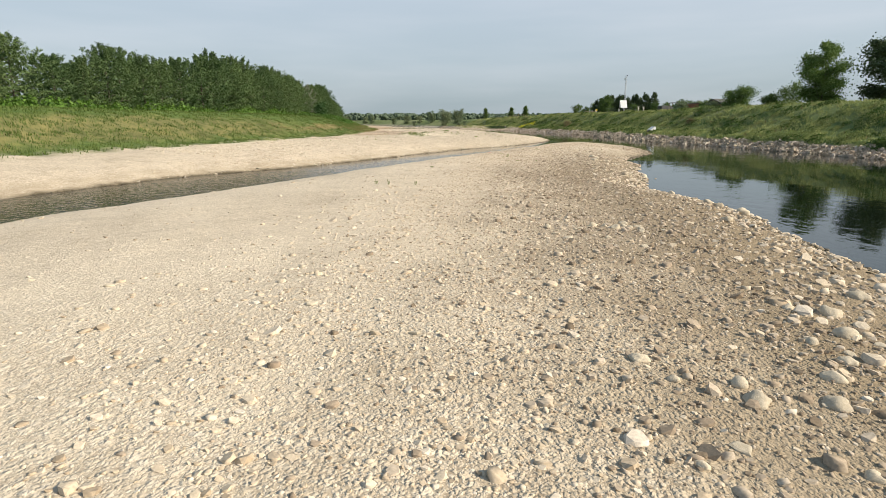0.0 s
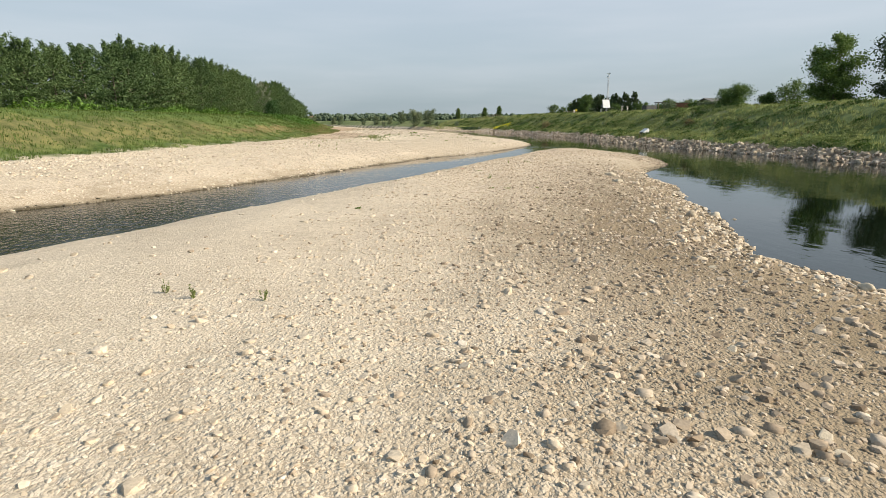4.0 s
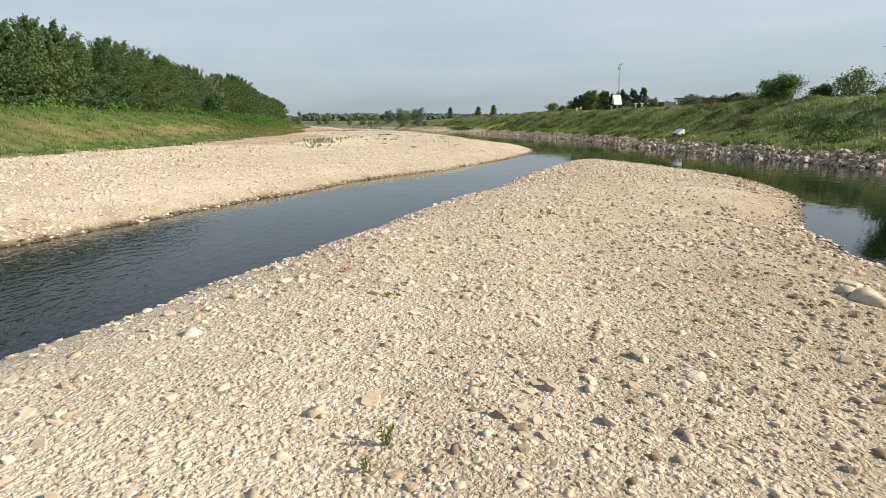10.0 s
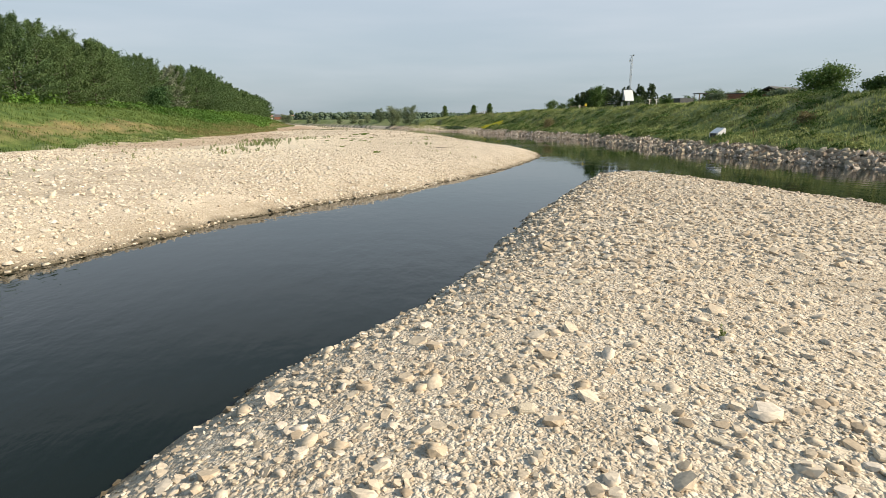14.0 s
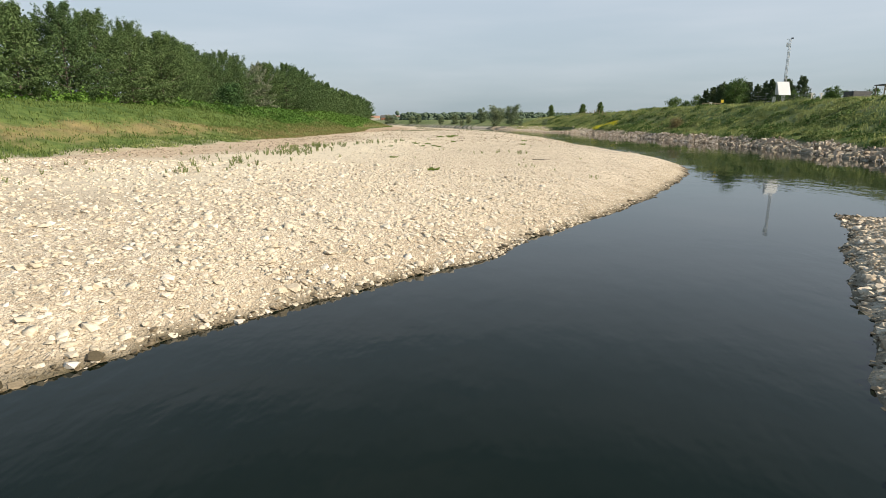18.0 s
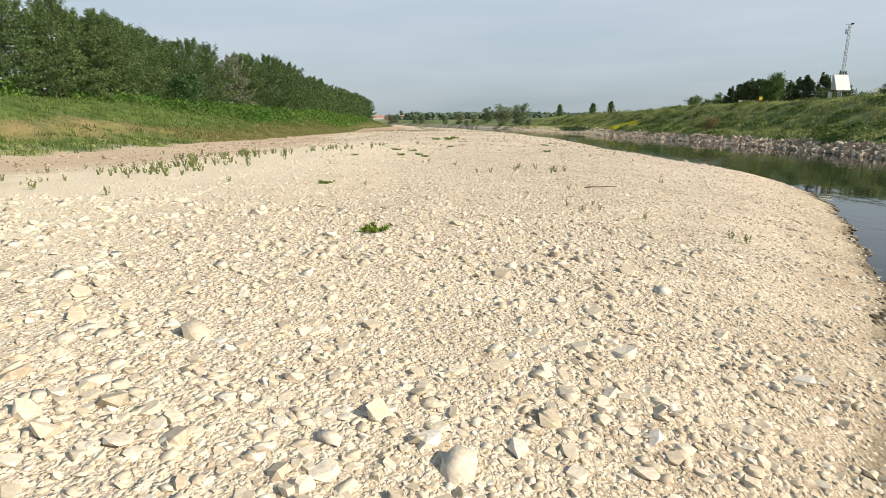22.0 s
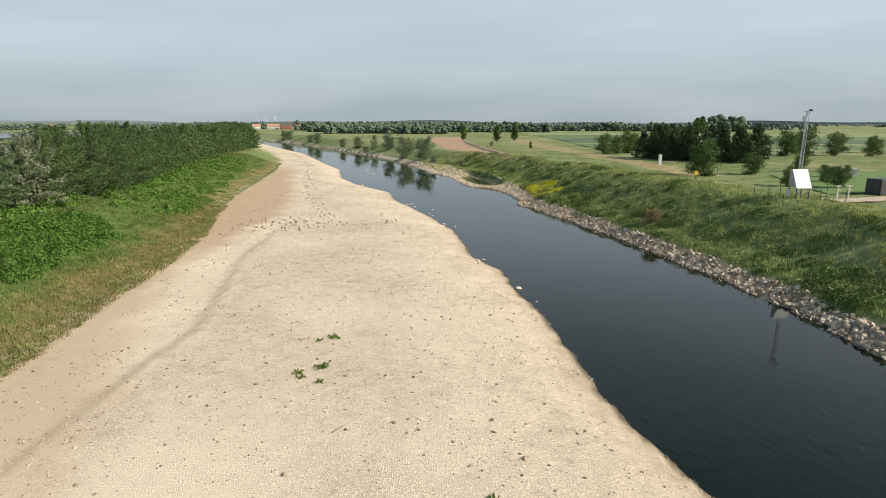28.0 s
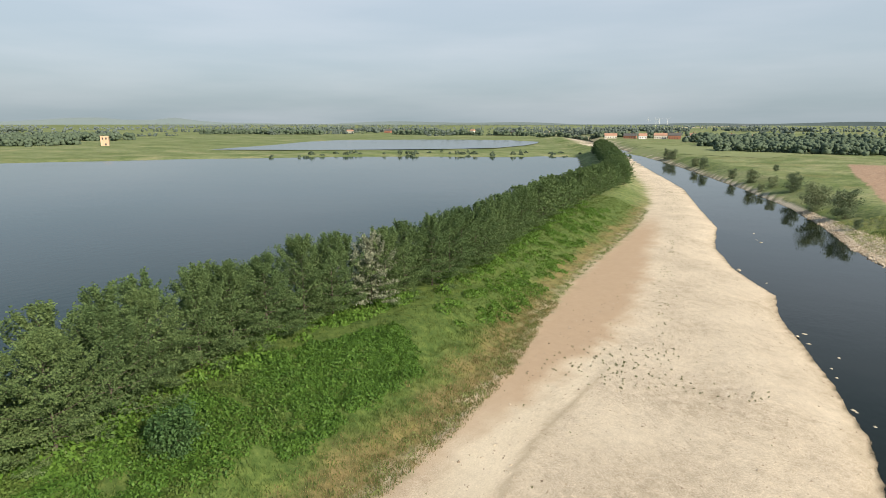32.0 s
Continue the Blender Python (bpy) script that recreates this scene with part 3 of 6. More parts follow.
# ---- stones ----
def frustum_shapes(seed, count, sides):
    """Angular stones, flat below: an uneven ring at the ground, a smaller tilted one on top."""
    r = np.random.default_rng(seed)
    out = []
    for _ in range(count):
        a = (np.arange(sides) + r.uniform(-0.3, 0.3, sides)) * 6.2832 / sides
        low = np.stack([np.cos(a), np.sin(a), 0 * a - 0.7], 1) * r.uniform(0.8, 1.15, (sides, 1))
        k = r.uniform(0.5, 0.85)
        high = np.stack([np.cos(a) * k, np.sin(a) * k, 0 * a + 0.75], 1) * r.uniform(0.8, 1.2, (sides, 1))
        high[:, 2] += high[:, 0] * r.normal(0, 0.35) + high[:, 1] * r.normal(0, 0.35)
        f = []
        for i in range(sides):
            j = (i + 1) % sides
            f += [(i, j, sides + j), (i, sides + j, sides + i)]
        f += [(sides, sides + i, sides + i + 1) for i in range(1, sides - 1)]
        out.append((np.concatenate([low, high]), np.array(f)))
    return out


def block_shapes(seed, count, sides=7):
    """Broken blocks with worn edges: four uneven rings and a flat, tilted top."""
    r = np.random.default_rng(seed)
    out = []
    for _ in range(count):
        a = (np.arange(sides) + r.uniform(-0.35, 0.35, sides)) * 6.2832 / sides
        out_line = r.uniform(0.72, 1.15, sides)
        tx, ty = r.normal(0, 0.25, 2)
        rings = []
        for k, z in ((0.95, -0.8), (1.0, -0.1), (0.9, 0.45), (0.66, 0.68)):
            w = out_line * k * r.uniform(0.93, 1.07, sides)
            p = np.stack([np.cos(a) * w, np.sin(a) * w, 0 * a + z], 1)
            p[:, 2] += (p[:, 0] * tx + p[:, 1] * ty) * (z > 0)
            rings.append(p)
        f = []
        for q in range(3):
            for i in range(sides):
                j = (i + 1) % sides
                o = q * sides
                f += [(o + i, o + j, o + sides + j), (o + i, o + sides + j, o + sides + i)]
        f += [(3 * sides, 3 * sides + i, 3 * sides + i + 1) for i in range(1, sides - 1)]
        out.append((np.concatenate(rings), np.array(f)))
    return out


def pebble_shapes(seed, count, sides, apex=True):
    """Worn pebbles: an uneven ring at the ground, a smaller one above it, turned half a step, and a low crown."""
    r = np.random.default_rng(seed)
    out = []
    for _ in range(count):
        a = (np.arange(sides) + r.uniform(-0.25, 0.25, sides)) * 6.2832 / sides
        b = a + 3.1416 / sides
        low = np.stack([np.cos(a), np.sin(a), 0 * a], 1) * r.uniform(0.8, 1.2, (sides, 1))
        low[:, 2] = -0.55
        high = np.stack([np.cos(b), np.sin(b), 0 * b], 1) * r.uniform(0.68, 1.02, (sides, 1))
        high[:, 2] = 0.5 + r.uniform(-0.12, 0.12, sides) + high[:, 0] * r.normal(0, 0.3) + high[:, 1] * r.normal(0, 0.3)
        f = []
        for i in range(sides):
            j = (i + 1) % sides
            f += [(i, j, sides + i), (j, sides + j, sides + i)]
        if apex:
            top = high.mean(0, keepdims=True) + np.array([[r.normal(0, 0.12), r.normal(0, 0.12), r.uniform(0.02, 0.16)]])
            f += [(sides + i, sides + (i + 1) % sides, 2 * sides) for i in range(sides)]
            out.append((np.concatenate([low, high, top]), np.array(f)))
        else:
            f += [(sides, sides + i, sides + i + 1) for i in range(1, sides - 1)]
            out.append((np.concatenate([low, high]), np.array(f)))
    return out


SHAPES = pebble_shapes(5, 14, 5) + pebble_shapes(6, 10, 6)
CHIPS = frustum_shapes(5, 9, 5) + frustum_shapes(6, 6, 4)


def joined_stones(name, xs, ys, sizes, material, label, flat=(0.22, 0.46), sink=0.1, tilt=0.14, seed=1, category="gravel", shapes=None, worn=True):
    """Loose stones as one mesh."""
    shapes = shapes or SHAPES
    rng = np.random.default_rng(seed)
    zs = ground(xs, ys)
    kinds = rng.integers(0, len(shapes), len(xs))
    vs, fs, base = [], [], 0
    for k, (co, tri) in enumerate(shapes):
        pick = np.where(kinds == k)[0]
        n = len(pick)
        if not n:
            continue
        s = sizes[pick, None] * 0.5 * np.stack([rng.uniform(0.85, 1.25, n), rng.uniform(0.72, 1.0, n), rng.uniform(*flat, n)], 1)
        p = co[None] * s[:, None]
        a, tx, ty = rng.uniform(0, 6.28, n), rng.normal(0, tilt, n), rng.normal(0, tilt, n)
        z2 = p[..., 2] + p[..., 0] * tx[:, None] + p[..., 1] * ty[:, None]
        x2 = p[..., 0] * np.cos(a)[:, None] - p[..., 1] * np.sin(a)[:, None]
        y2 = p[..., 0] * np.sin(a)[:, None] + p[..., 1] * np.cos(a)[:, None]
        q = np.stack([x2 + xs[pick, None], y2 + ys[pick, None], z2 + zs[pick, None] + s[:, 2:3] * (1 - 2 * sink) * 0.6], -1)
        vs.append(q.reshape(-1, 3))
        fs.append((tri[None] + (np.arange(n) * len(co))[:, None, None] + base).reshape(-1, 3))
        base += n * len(co)
    v, f = np.concatenate(vs), np.concatenate(fs)
    me = bpy.data.meshes.new(name)
    me.vertices.add(len(v))
    me.vertices.foreach_set("co", v.ravel())
    me.loops.add(f.size)
    me.loops.foreach_set("vertex_index", f.ravel())
    me.polygons.add(len(f))
    me.polygons.foreach_set("loop_start", np.arange(len(f)) * 3)
    me.polygons.foreach_set("loop_total", np.full(len(f), 3))
    me.update(calc_edges=True)
    me.polygons.foreach_set("use_smooth", np.repeat(rng.random(len(f) // 5 + 1) < 0.35, 5)[:len(f)] & worn)
    me.materials.append(material)
    return tagged(new(name, me), label, category, kind="stuff")


def gravel_material(name, stops, wet=False):
    m, n, l, b = node_material(name)
    g = n.new("ShaderNodeNewGeometry")
    co = n.new("ShaderNodeTexCoord").outputs["Object"]
    col = ramp_of(n, l, g.outputs["Random Per Island"], [(p, (c[0], c[1] * 0.976, c[2] * 1.01)) for p, c in stops])
    spots = noise_of(n, l, co, 35.0, 4.0)
    col = mix_of(n, l, 1.0, col, ramp_of(n, l, spots, [(0.3, (0.8, 0.8, 0.8)), (0.7, (1.12, 1.12, 1.12))]), "MULTIPLY")
    l.new(col, b.inputs["Base Color"])
    b.inputs["Roughness"].default_value = 0.6 if wet else 0.95
    b.inputs["Specular IOR Level"].default_value = 0.4 if wet else 0.15
    bump_of(n, l, b, spots, 0.3, 0.01)
    return m


M_GRAVEL = gravel_material("pale_gravel", [(0.0, (0.36, 0.295, 0.205)), (0.12, (0.49, 0.41, 0.292)), (0.55, (0.595, 0.515, 0.38)), (0.9, (0.65, 0.575, 0.445)), (1.0, (0.68, 0.62, 0.505))])
M_GRAVEL2 = gravel_material("white_gravel", [(0.0, (0.34, 0.297, 0.227)), (0.08, (0.50, 0.44, 0.327)), (0.5, (0.60, 0.537, 0.41)), (0.9, (0.655, 0.603, 0.482)), (1.0, (0.69, 0.65, 0.555))])
M_GRAVEL_D = gravel_material("brown_gravel", [(0.0, (0.20, 0.16, 0.11)), (0.2, (0.30, 0.245, 0.175)), (0.6, (0.41, 0.345, 0.255)), (1.0, (0.52, 0.455, 0.35))])
M_EDGE = gravel_material("wet_gravel", [(0.0, (0.05, 0.042, 0.022)), (0.6, (0.14, 0.11, 0.065)), (1.0, (0.28, 0.23, 0.15))], True)
M_RIPRAP = gravel_material("riprap_stone", [(0.0, (0.24, 0.19, 0.125)), (0.35, (0.46, 0.38, 0.285)), (0.8, (0.62, 0.535, 0.415)), (1.0, (0.70, 0.635, 0.53))])
rng = np.random.default_rng(11)


def scatter(n, x0, x1, y0, y1, keep):
    x, y = rng.uniform(x0, x1, n), rng.uniform(y0, y1, n)
    k = rng.random(n) < keep(x, y)
    return x[k], y[k]


def sizes_of(n, mid, spread, low, high):
    return np.clip(rng.lognormal(math.log(mid), spread, n), low, high)


def on_isle(x, y):
    return ((x > along(ISLE_L, y) + EDGE_AMP * edge_wobble(y, 1.0)) & (x < along(ISLE_R, y) + 0.1) & (y < 80.2)).astype(float)


def on_bar(x, y):
    return ((x < along(BAR, y) + EDGE_AMP * edge_wobble(y, 0.4) + 0.14) & (x > along(GRASS, y) + 0.5)).astype(float)


x1, y1 = scatter(62000, -8, 15, 2.5, 66, lambda x, y: on_isle(x, y) * (0.4 + 0.6 * isle_dust(x, y)) * smooth(7.5, 3.5, np.abs(x - along(TRACK, y) - 1)))
x2, y2 = scatter(22000, -16, 21, -2, 81, lambda x, y: on_isle(x, y) * 0.8 * isle_dust(x, y))
x3, y3 = scatter(26000, 5, 20, 56, 79, lambda x, y: on_isle(x, y) * 0.9)
x1, y1 = np.r_[x1, x2, x3], np.r_[y1, y2, y3]
sz = sizes_of(len(x1), 0.058, 0.42, 0.03, 0.19) * (1 + 0.2 * smooth(36, 48, y1))
dk = rng.random(len(x1)) < isle_damp(x1, y1)
joined_stones("gravel", x1[~dk], y1[~dk], sz[~dk], M_GRAVEL, "dusty beige pebbles and cobbles covering the low gravel island", (0.28, 0.58), 0.3, seed=2)
joined_stones("gravel", x1[dk], y1[dk], sz[dk] * 1.15, M_GRAVEL_D, "brownish damp cobbles towards the river side of the island", (0.35, 0.7), 0.3, seed=12)
x1, y1 = scatter(70000, -6, 17, 67, 124, lambda x, y: on_bar(x, y) * smooth(126, 96, y) * smooth(11, 6, np.abs(x - along(TRACK, y))) * (1 - 0.85 * smooth(0, -5, x)))
x2, y2 = scatter(24000, -20, 17, 30, 130, lambda x, y: on_bar(x, y) * (1 - 0.93 * smooth(-1, -7, x + 0.04 * (y - 90)) * smooth(74, 84, y)))
x1, y1 = np.r_[x1, x2], np.r_[y1, y2]
joined_stones("gravel", x1, y1, sizes_of(len(x1), 0.078, 0.38, 0.035, 0.22) * (1 - 0.32 * smooth(75, 83, y1)), M_GRAVEL2, "pale cream cobbles and pebbles on the wide gravel bar", (0.25, 0.55), 0.3, seed=3)

x1, y1 = scatter(22000, -30, 17, 35, 235, lambda x, y: on_bar(x, y) * (1 - smooth(74, 79, y) * smooth(112, 100, y)) * smooth(-0.3, 0.5, wave(x, y, 14, 0.4) + 0.25) * smooth(0, 2, (x - along(GRASS, y) - along(CLAY_W, y)) * (y > 76) + 99 * (y <= 76)))
joined_stones("gravel", x1, y1, sizes_of(len(x1), 0.085, 0.38, 0.05, 0.24), M_GRAVEL, "scattered larger pale cobbles along the bar", (0.35, 0.65), 0.3, seed=13, shapes=CHIPS)

FINE = pebble_shapes(8, 16, 4, False)
x1, y1 = scatter(36000, -22, 8, 40, 84, lambda x, y: on_bar(x, y) * smooth(-1.0, 0.6, wave(x, y, 7, 1.4)))
joined_stones("gravel", x1, y1, sizes_of(len(x1), 0.1, 0.4, 0.05, 0.26), M_GRAVEL2, "pale broken stones on the channel side of the bar", (0.3, 0.6), 0.25, seed=33, shapes=FINE)
x1, y1 = scatter(4600, -22, 17, 104, 210, lambda x, y: on_bar(x, y) * smooth(0, 2, x - along(GRASS, y) - 1))
joined_stones("gravel", x1, y1, sizes_of(len(x1), 0.11, 0.35, 0.07, 0.24), M_GRAVEL_D, "scattered brown stones on the pale bar", (0.4, 0.7), 0.2, seed=36, shapes=FINE)
x1, y1 = scatter(16000, -20, -4, 66, 125, lambda x, y: on_bar(x, y) * smooth(2, 0, x - along(GRASS, y) - along(CLAY_W, y)) * smooth(-0.6, 0.8, wave(x, y, 6, 0.2)))
joined_stones("gravel", x1, y1, sizes_of(len(x1), 0.085, 0.4, 0.04, 0.22), M_GRAVEL_D, "brown dusty pebbles on the clay below the bank", (0.3, 0.6), 0.25, seed=35, shapes=FINE)
y1 = rng.uniform(-1, 52, 3600)
x1 = along(ISLE_R, y1) - np.abs(rng.normal(0.4, 1.6, 3600)) * (1 + 0.5 * smooth(20, 4, y1)) + 0.2
joined_stones("cobbles", x1, y1, sizes_of(3600, 0.105, 0.36, 0.06, 0.26) * (1 + 0.35 * smooth(16, 6, y1)), M_GRAVEL, "large pale cobbles heaped towards the river", (0.35, 0.65), 0.25, seed=23)
y1 = rng.uniform(58, 79, 900)
x1 = along(ISLE_L, y1) + 0.15 + np.abs(rng.normal(0.3, 1.2, 900))
joined_stones("cobbles", x1, y1, sizes_of(900, 0.12, 0.34, 0.06, 0.26), M_GRAVEL, "large pale cobbles along the island's channel side", (0.35, 0.65), 0.2, seed=24)

# finest pebbles, four-cornered
x1, y1 = scatter(105000, -4, 11, 2.5, 58, lambda x, y: on_isle(x, y) * (0.5 + 0.5 * isle_dust(x, y)) * smooth(4.8, 2.2, np.abs(x - along(TRACK, y) - 0.4)))
dk = rng.random(len(x1)) < isle_damp(x1, y1)
sz = sizes_of(len(x1), 0.036, 0.3, 0.02, 0.07)
joined_stones("pebbles", x1[~dk], y1[~dk], sz[~dk], M_GRAVEL, "small beige pebbles between the cobbles", (0.35, 0.7), 0.3, seed=6, shapes=FINE)
joined_stones("pebbles", x1[dk], y1[dk], sz[dk], M_GRAVEL_D, "small brown damp pebbles between the cobbles", (0.45, 0.85), 0.3, seed=16, shapes=FINE)
x1, y1 = scatter(60000, -3, 13, 68, 96, lambda x, y: on_bar(x, y) * smooth(97, 86, y) * smooth(5.5, 2.5, np.abs(x - along(TRACK, y))))
joined_stones("pebbles", x1, y1, sizes_of(len(x1), 0.042, 0.3, 0.025, 0.08), M_GRAVEL2, "small pale pebbles between the cobbles of the bar", (0.32, 0.65), 0.3, seed=7, shapes=FINE)


def edge_points(c, k, y0, y1, n, inward, spread):
    y = rng.uniform(y0, y1, n)
    return along(c, y) + EDGE_AMP * edge_wobble(y, k) + (0.08 if c is BAR else 0.0) + inward * rng.normal(0.0, spread, n), y


ex, ey = [], []
for c, k, y0, y1, n, s in ((ISLE_L, 1.0, 15, 80, 1500, 1), (ISLE_R, 2.2, 2, 80, 3800, -1), (BAR, 0.4, 25, 170, 4200, -1)):
    a, b = edge_points(c, k, y0, y1, n, s, 0.11 if c is not ISLE_R else 0.45)
    ex.append(a), ey.append(b)
ex, ey = np.concatenate(ex), np.concatenate(ey)
joined_stones("shore_stones", ex, ey, sizes_of(len(ex), 0.075, 0.4, 0.04, 0.22), M_EDGE, "dark wet algae-stained stones along the waterline", seed=4, shapes=FINE)

# big stones by the water and on the bars
BOULDER_SHAPES = []
for k in range(6):
    bm = bmesh.new()
    bmesh.ops.create_icosphere(bm, subdivisions=3, radius=1.0)
    off = Vector((k * 7.1, k * 3.3, 0))
    rk = random.Random(60 + k)
    flats = [Vector((rk.gauss(0, 1), rk.gauss(0, 1), rk.gauss(0, 1))).normalized() for _ in range(11)]
    for v in bm.verts:
        d = v.co.normalized()
        cut = max(d.dot(n_) for n_ in flats)
        r = min(0.86 / max(cut, 0.6), 1.12) * (1 + 0.3 * noise.noise(d * 0.9 + off) + 0.08 * noise.noise(d * 2.6 + off) + 0.05 * noise.noise(d * 7 + off))
        v.co = d * r
        v.co.z = max(v.co.z, -0.55)
    for f in bm.faces:
        f.smooth = True
    me = bpy.data.meshes.new("boulder")
    bm.to_mesh(me)
    bm.free()
    BOULDER_SHAPES.append(me)
BOULDERS = {}


def boulder(x, y, size, material, label, k=0, dz=0.0, name="boulder", flat=0.75, category="rock"):
    key = (k, material.name)
    if key not in BOULDERS:
        BOULDERS[key] = BOULDER_SHAPES[k].copy()
        BOULDERS[key].materials.append(material)
    ob = new(name, BOULDERS[key])
    s = size / 2
    ob.location = (x, y, max(gz(x, y), -0.3) + 0.4 * s * flat + dz)
    ob.rotation_euler = (0, 0, 1.7 * x + y)
    ob.scale = (s * 1.08, s * 0.95, s * flat)
    return tagged(ob, label, category, "boulders")


boulder(15.4, 112.2, 0.5, M_ROCK, "brownish rounded boulder standing in the water's edge", 0, 0.12, flat=1.0)
boulder(15.0, 107.0, 0.5, M_ROCK, "grey boulder half in the river", 1)
boulder(15.3, 106.6, 0.36, M_STONE, "pale flat boulder at the waterline", 2, flat=0.5)
for x, y, s, k in ((7.4, 16.9, 0.3, 1), (9.3, 19.8, 0.42, 2), (8.9, 20.6, 0.34, 3), (8.8, 21.3, 0.3, 4), (8.6, 24.1, 0.28, 0), (10.6, 33.4, 0.4, 2), (9.1, 32.0, 0.34, 5), (11.2, 33.2, 0.3, 1)):
    boulder(x, y, s, M_STONE if k % 2 == 0 else M_ROCK, "dusty grey stone lying at the edge of the island", k)
for x, y, s, k in ((12.6, 136.7, 0.45, 0), (11.7, 140.2, 0.5, 2), (9.75, 150.4, 0.5, 3), (9.0, 148.5, 0.35, 1), (4.8, 178.0, 0.55, 4), (4.2, 180.3, 0.5, 5), (6.2, 171.0, 0.42, 0)):
    boulder(x, y, s, M_STONE, "pale stone in the shallow water beside the bar", k, 0.05)

for x, y, s, k in ((0.5, 188.3, 0.45, 0), (1.8, 186.8, 0.570000, 1), (1.1, 190.1, 0.69, 2), (2.7, 184.4, 0.45, 3), (-11.9, 249.1, 0.570000, 4), (-10.8, 246.9, 0.69, 5), (-6.3, 215.8, 0.45, 0), (-5.6, 212.4, 0.570000, 1), (-13.6, 257.2, 0.69, 2), (-11.7, 257.0, 0.45, 3), (4.8, 184.0, 0.570000, 4), (-10.6, 218.5, 0.69, 5), (6.5, 170.7, 0.45, 0), (7.7, 168.7, 0.570000, 1)):
    boulder(x, y, s, M_STONE, "pale stone lying in the shallow river water", k, 0.1, flat=0.6)

for k, (x, y, s) in enumerate(((2.4, 5.9, 0.33), (1.8, 6.2, 0.16), (1.6, 6.6, 0.24), (3.1, 5.9, 0.31), (4.8, 8.6, 0.42), (4.4, 7.7, 0.35), (1.5, 4.9, 0.16), (3.8, 6.8, 0.24), (3.8, 7.4, 0.24), (3.4, 6.4, 0.28), (2.7, 4.9, 0.18), (2.4, 6.2, 0.24), (4.3, 8.7, 0.23), (5.9, 9.6, 0.42), (3.9, 14.9, 0.28), (3.8, 14.5, 0.25), (3.5, 14.1, 0.33), (3, 14.2, 0.26), (3.3, 14.3, 0.23), (3.9, 14.3, 0.22), (4.1, 14.5, 0.19), (4.1, 14.2, 0.24), (4, 13.8, 0.25), (1.9, 13.8, 0.24), (2.6, 15.1, 0.19), (3, 12.9, 0.2), (2.2, 12.8, 0.14), (2.5, 13.7, 0.14))):
    boulder(x, y, 0.72 * s, M_STONE, "pale dusty stone lying in the coarse gravel", k % 6, -0.1 * s, flat=0.72)
for k, (x, y, s) in enumerate(((2.8, 36.5, 0.11), (2.7, 36.3, 0.13), (3.8, 35.9, 0.12), (3.5, 36.5, 0.12), (3.9, 36.1, 0.16), (3.7, 35, 0.16), (2.9, 35.6, 0.08), (2.7, 35.8, 0.09), (9.9, 42.5, 0.53), (9.8, 42.8, 0.32), (10.1, 42.1, 0.28), (9.4, 39.9, 0.46), (10.4, 40.3, 0.37), (9.3, 40.1, 0.29), (9.2, 65.3, 0.26), (8.7, 64.7, 0.3), (11.1, 68.5, 0.28), (9.4, 65.3, 0.18), (9.2, 65, 0.17), (9.1, 65.1, 0.23), (8.4, 63.9, 0.17), (10.2, 67.4, 0.22), (5.3, 73.8, 0.15), (5, 75.1, 0.12), (4.6, 75.3, 0.15), (5.2, 75.1, 0.13), (5.4, 74.8, 0.08), (5.6, 74.2, 0.13), (5, 73.9, 0.15), (4.7, 73.6, 0.09), (4.4, 73.5, 0.12), (5.8, 73.8, 0.09), (5.4, 73.5, 0.09), (4.8, 73.4, 0.09), (4.8, 73.2, 0.1), (4.8, 73.7, 0.11), (4.2, 74, 0.1), (4.3, 74.5, 0.15))):
    boulder(x, y, 0.8 * s, M_STONE, "pale angular limestone lump bedded in the gravel", (k + 2) % 6, -0.08 * s, flat=0.72)

# single larger stones on the gravel, as parts of the land
land = bpy.data.objects["ground"]
COBBLE_MESHES = []
for co, tri in block_shapes(21, 10):
    COBBLE_MESHES.append(mesh_of("stone", (co * 0.5).tolist(), tri.tolist(), M_STONE, len(COBBLE_MESHES) % 3 == 0))


def single_stone(x, y, s):
    ob = new("stone", COBBLE_MESHES[int(rng.integers(0, 10))])
    ob.parent = land
    ob.location = (x, y, gz(x, y) + s * 0.03)
    ob.rotation_euler = (rng.normal(0, 0.15), rng.normal(0, 0.15), rng.uniform(0, 6.28))
    s *= 0.8
    ob.scale = (s * rng.uniform(0.9, 1.35), s * rng.uniform(0.7, 1.0), s * rng.uniform(0.2, 0.36))


for x, y, s in ((1.0, 8.0, 0.2), (-2.5, 8.0, 0.18), (-2.0, 8.1, 0.22), (-0.65, 7.1, 0.2), (-2.4, 28.4, 0.28), (4.0, 30.3, 0.24), (4.0, 28.2, 0.2), (10.3, 43.4, 0.6), (9.5, 40.2, 0.42), (9.7, 40.8, 0.36), (2.7, 36.0, 0.2), (6.6, 49.9, 0.24), (6.4, 49.9, 0.2), (3.1, 42.3, 0.34), (1.2, 42.6, 0.3), (1.9, 43.2, 0.2), (4.1, 43.1, 0.22), (4.2, 42.1, 0.26), (3.4, 42.5, 0.22)):
    single_stone(x, y, s)
xs_, ys_ = scatter(420, -6, 14, 3, 66, lambda x, y: on_isle(x, y) * (0.25 + 0.75 * smooth(-1, 3, x - along(TRACK, y))))
for x, y in list(zip(xs_, ys_))[:165]:
    single_stone(x, y, rng.uniform(0.12, 0.23))
xs_, ys_ = scatter(240, -4, 16, 69, 92, lambda x, y: on_bar(x, y) * smooth(80, 74, y))
for x, y in list(zip(xs_, ys_))[:110]:
    single_stone(x, y, rng.uniform(0.12, 0.2))

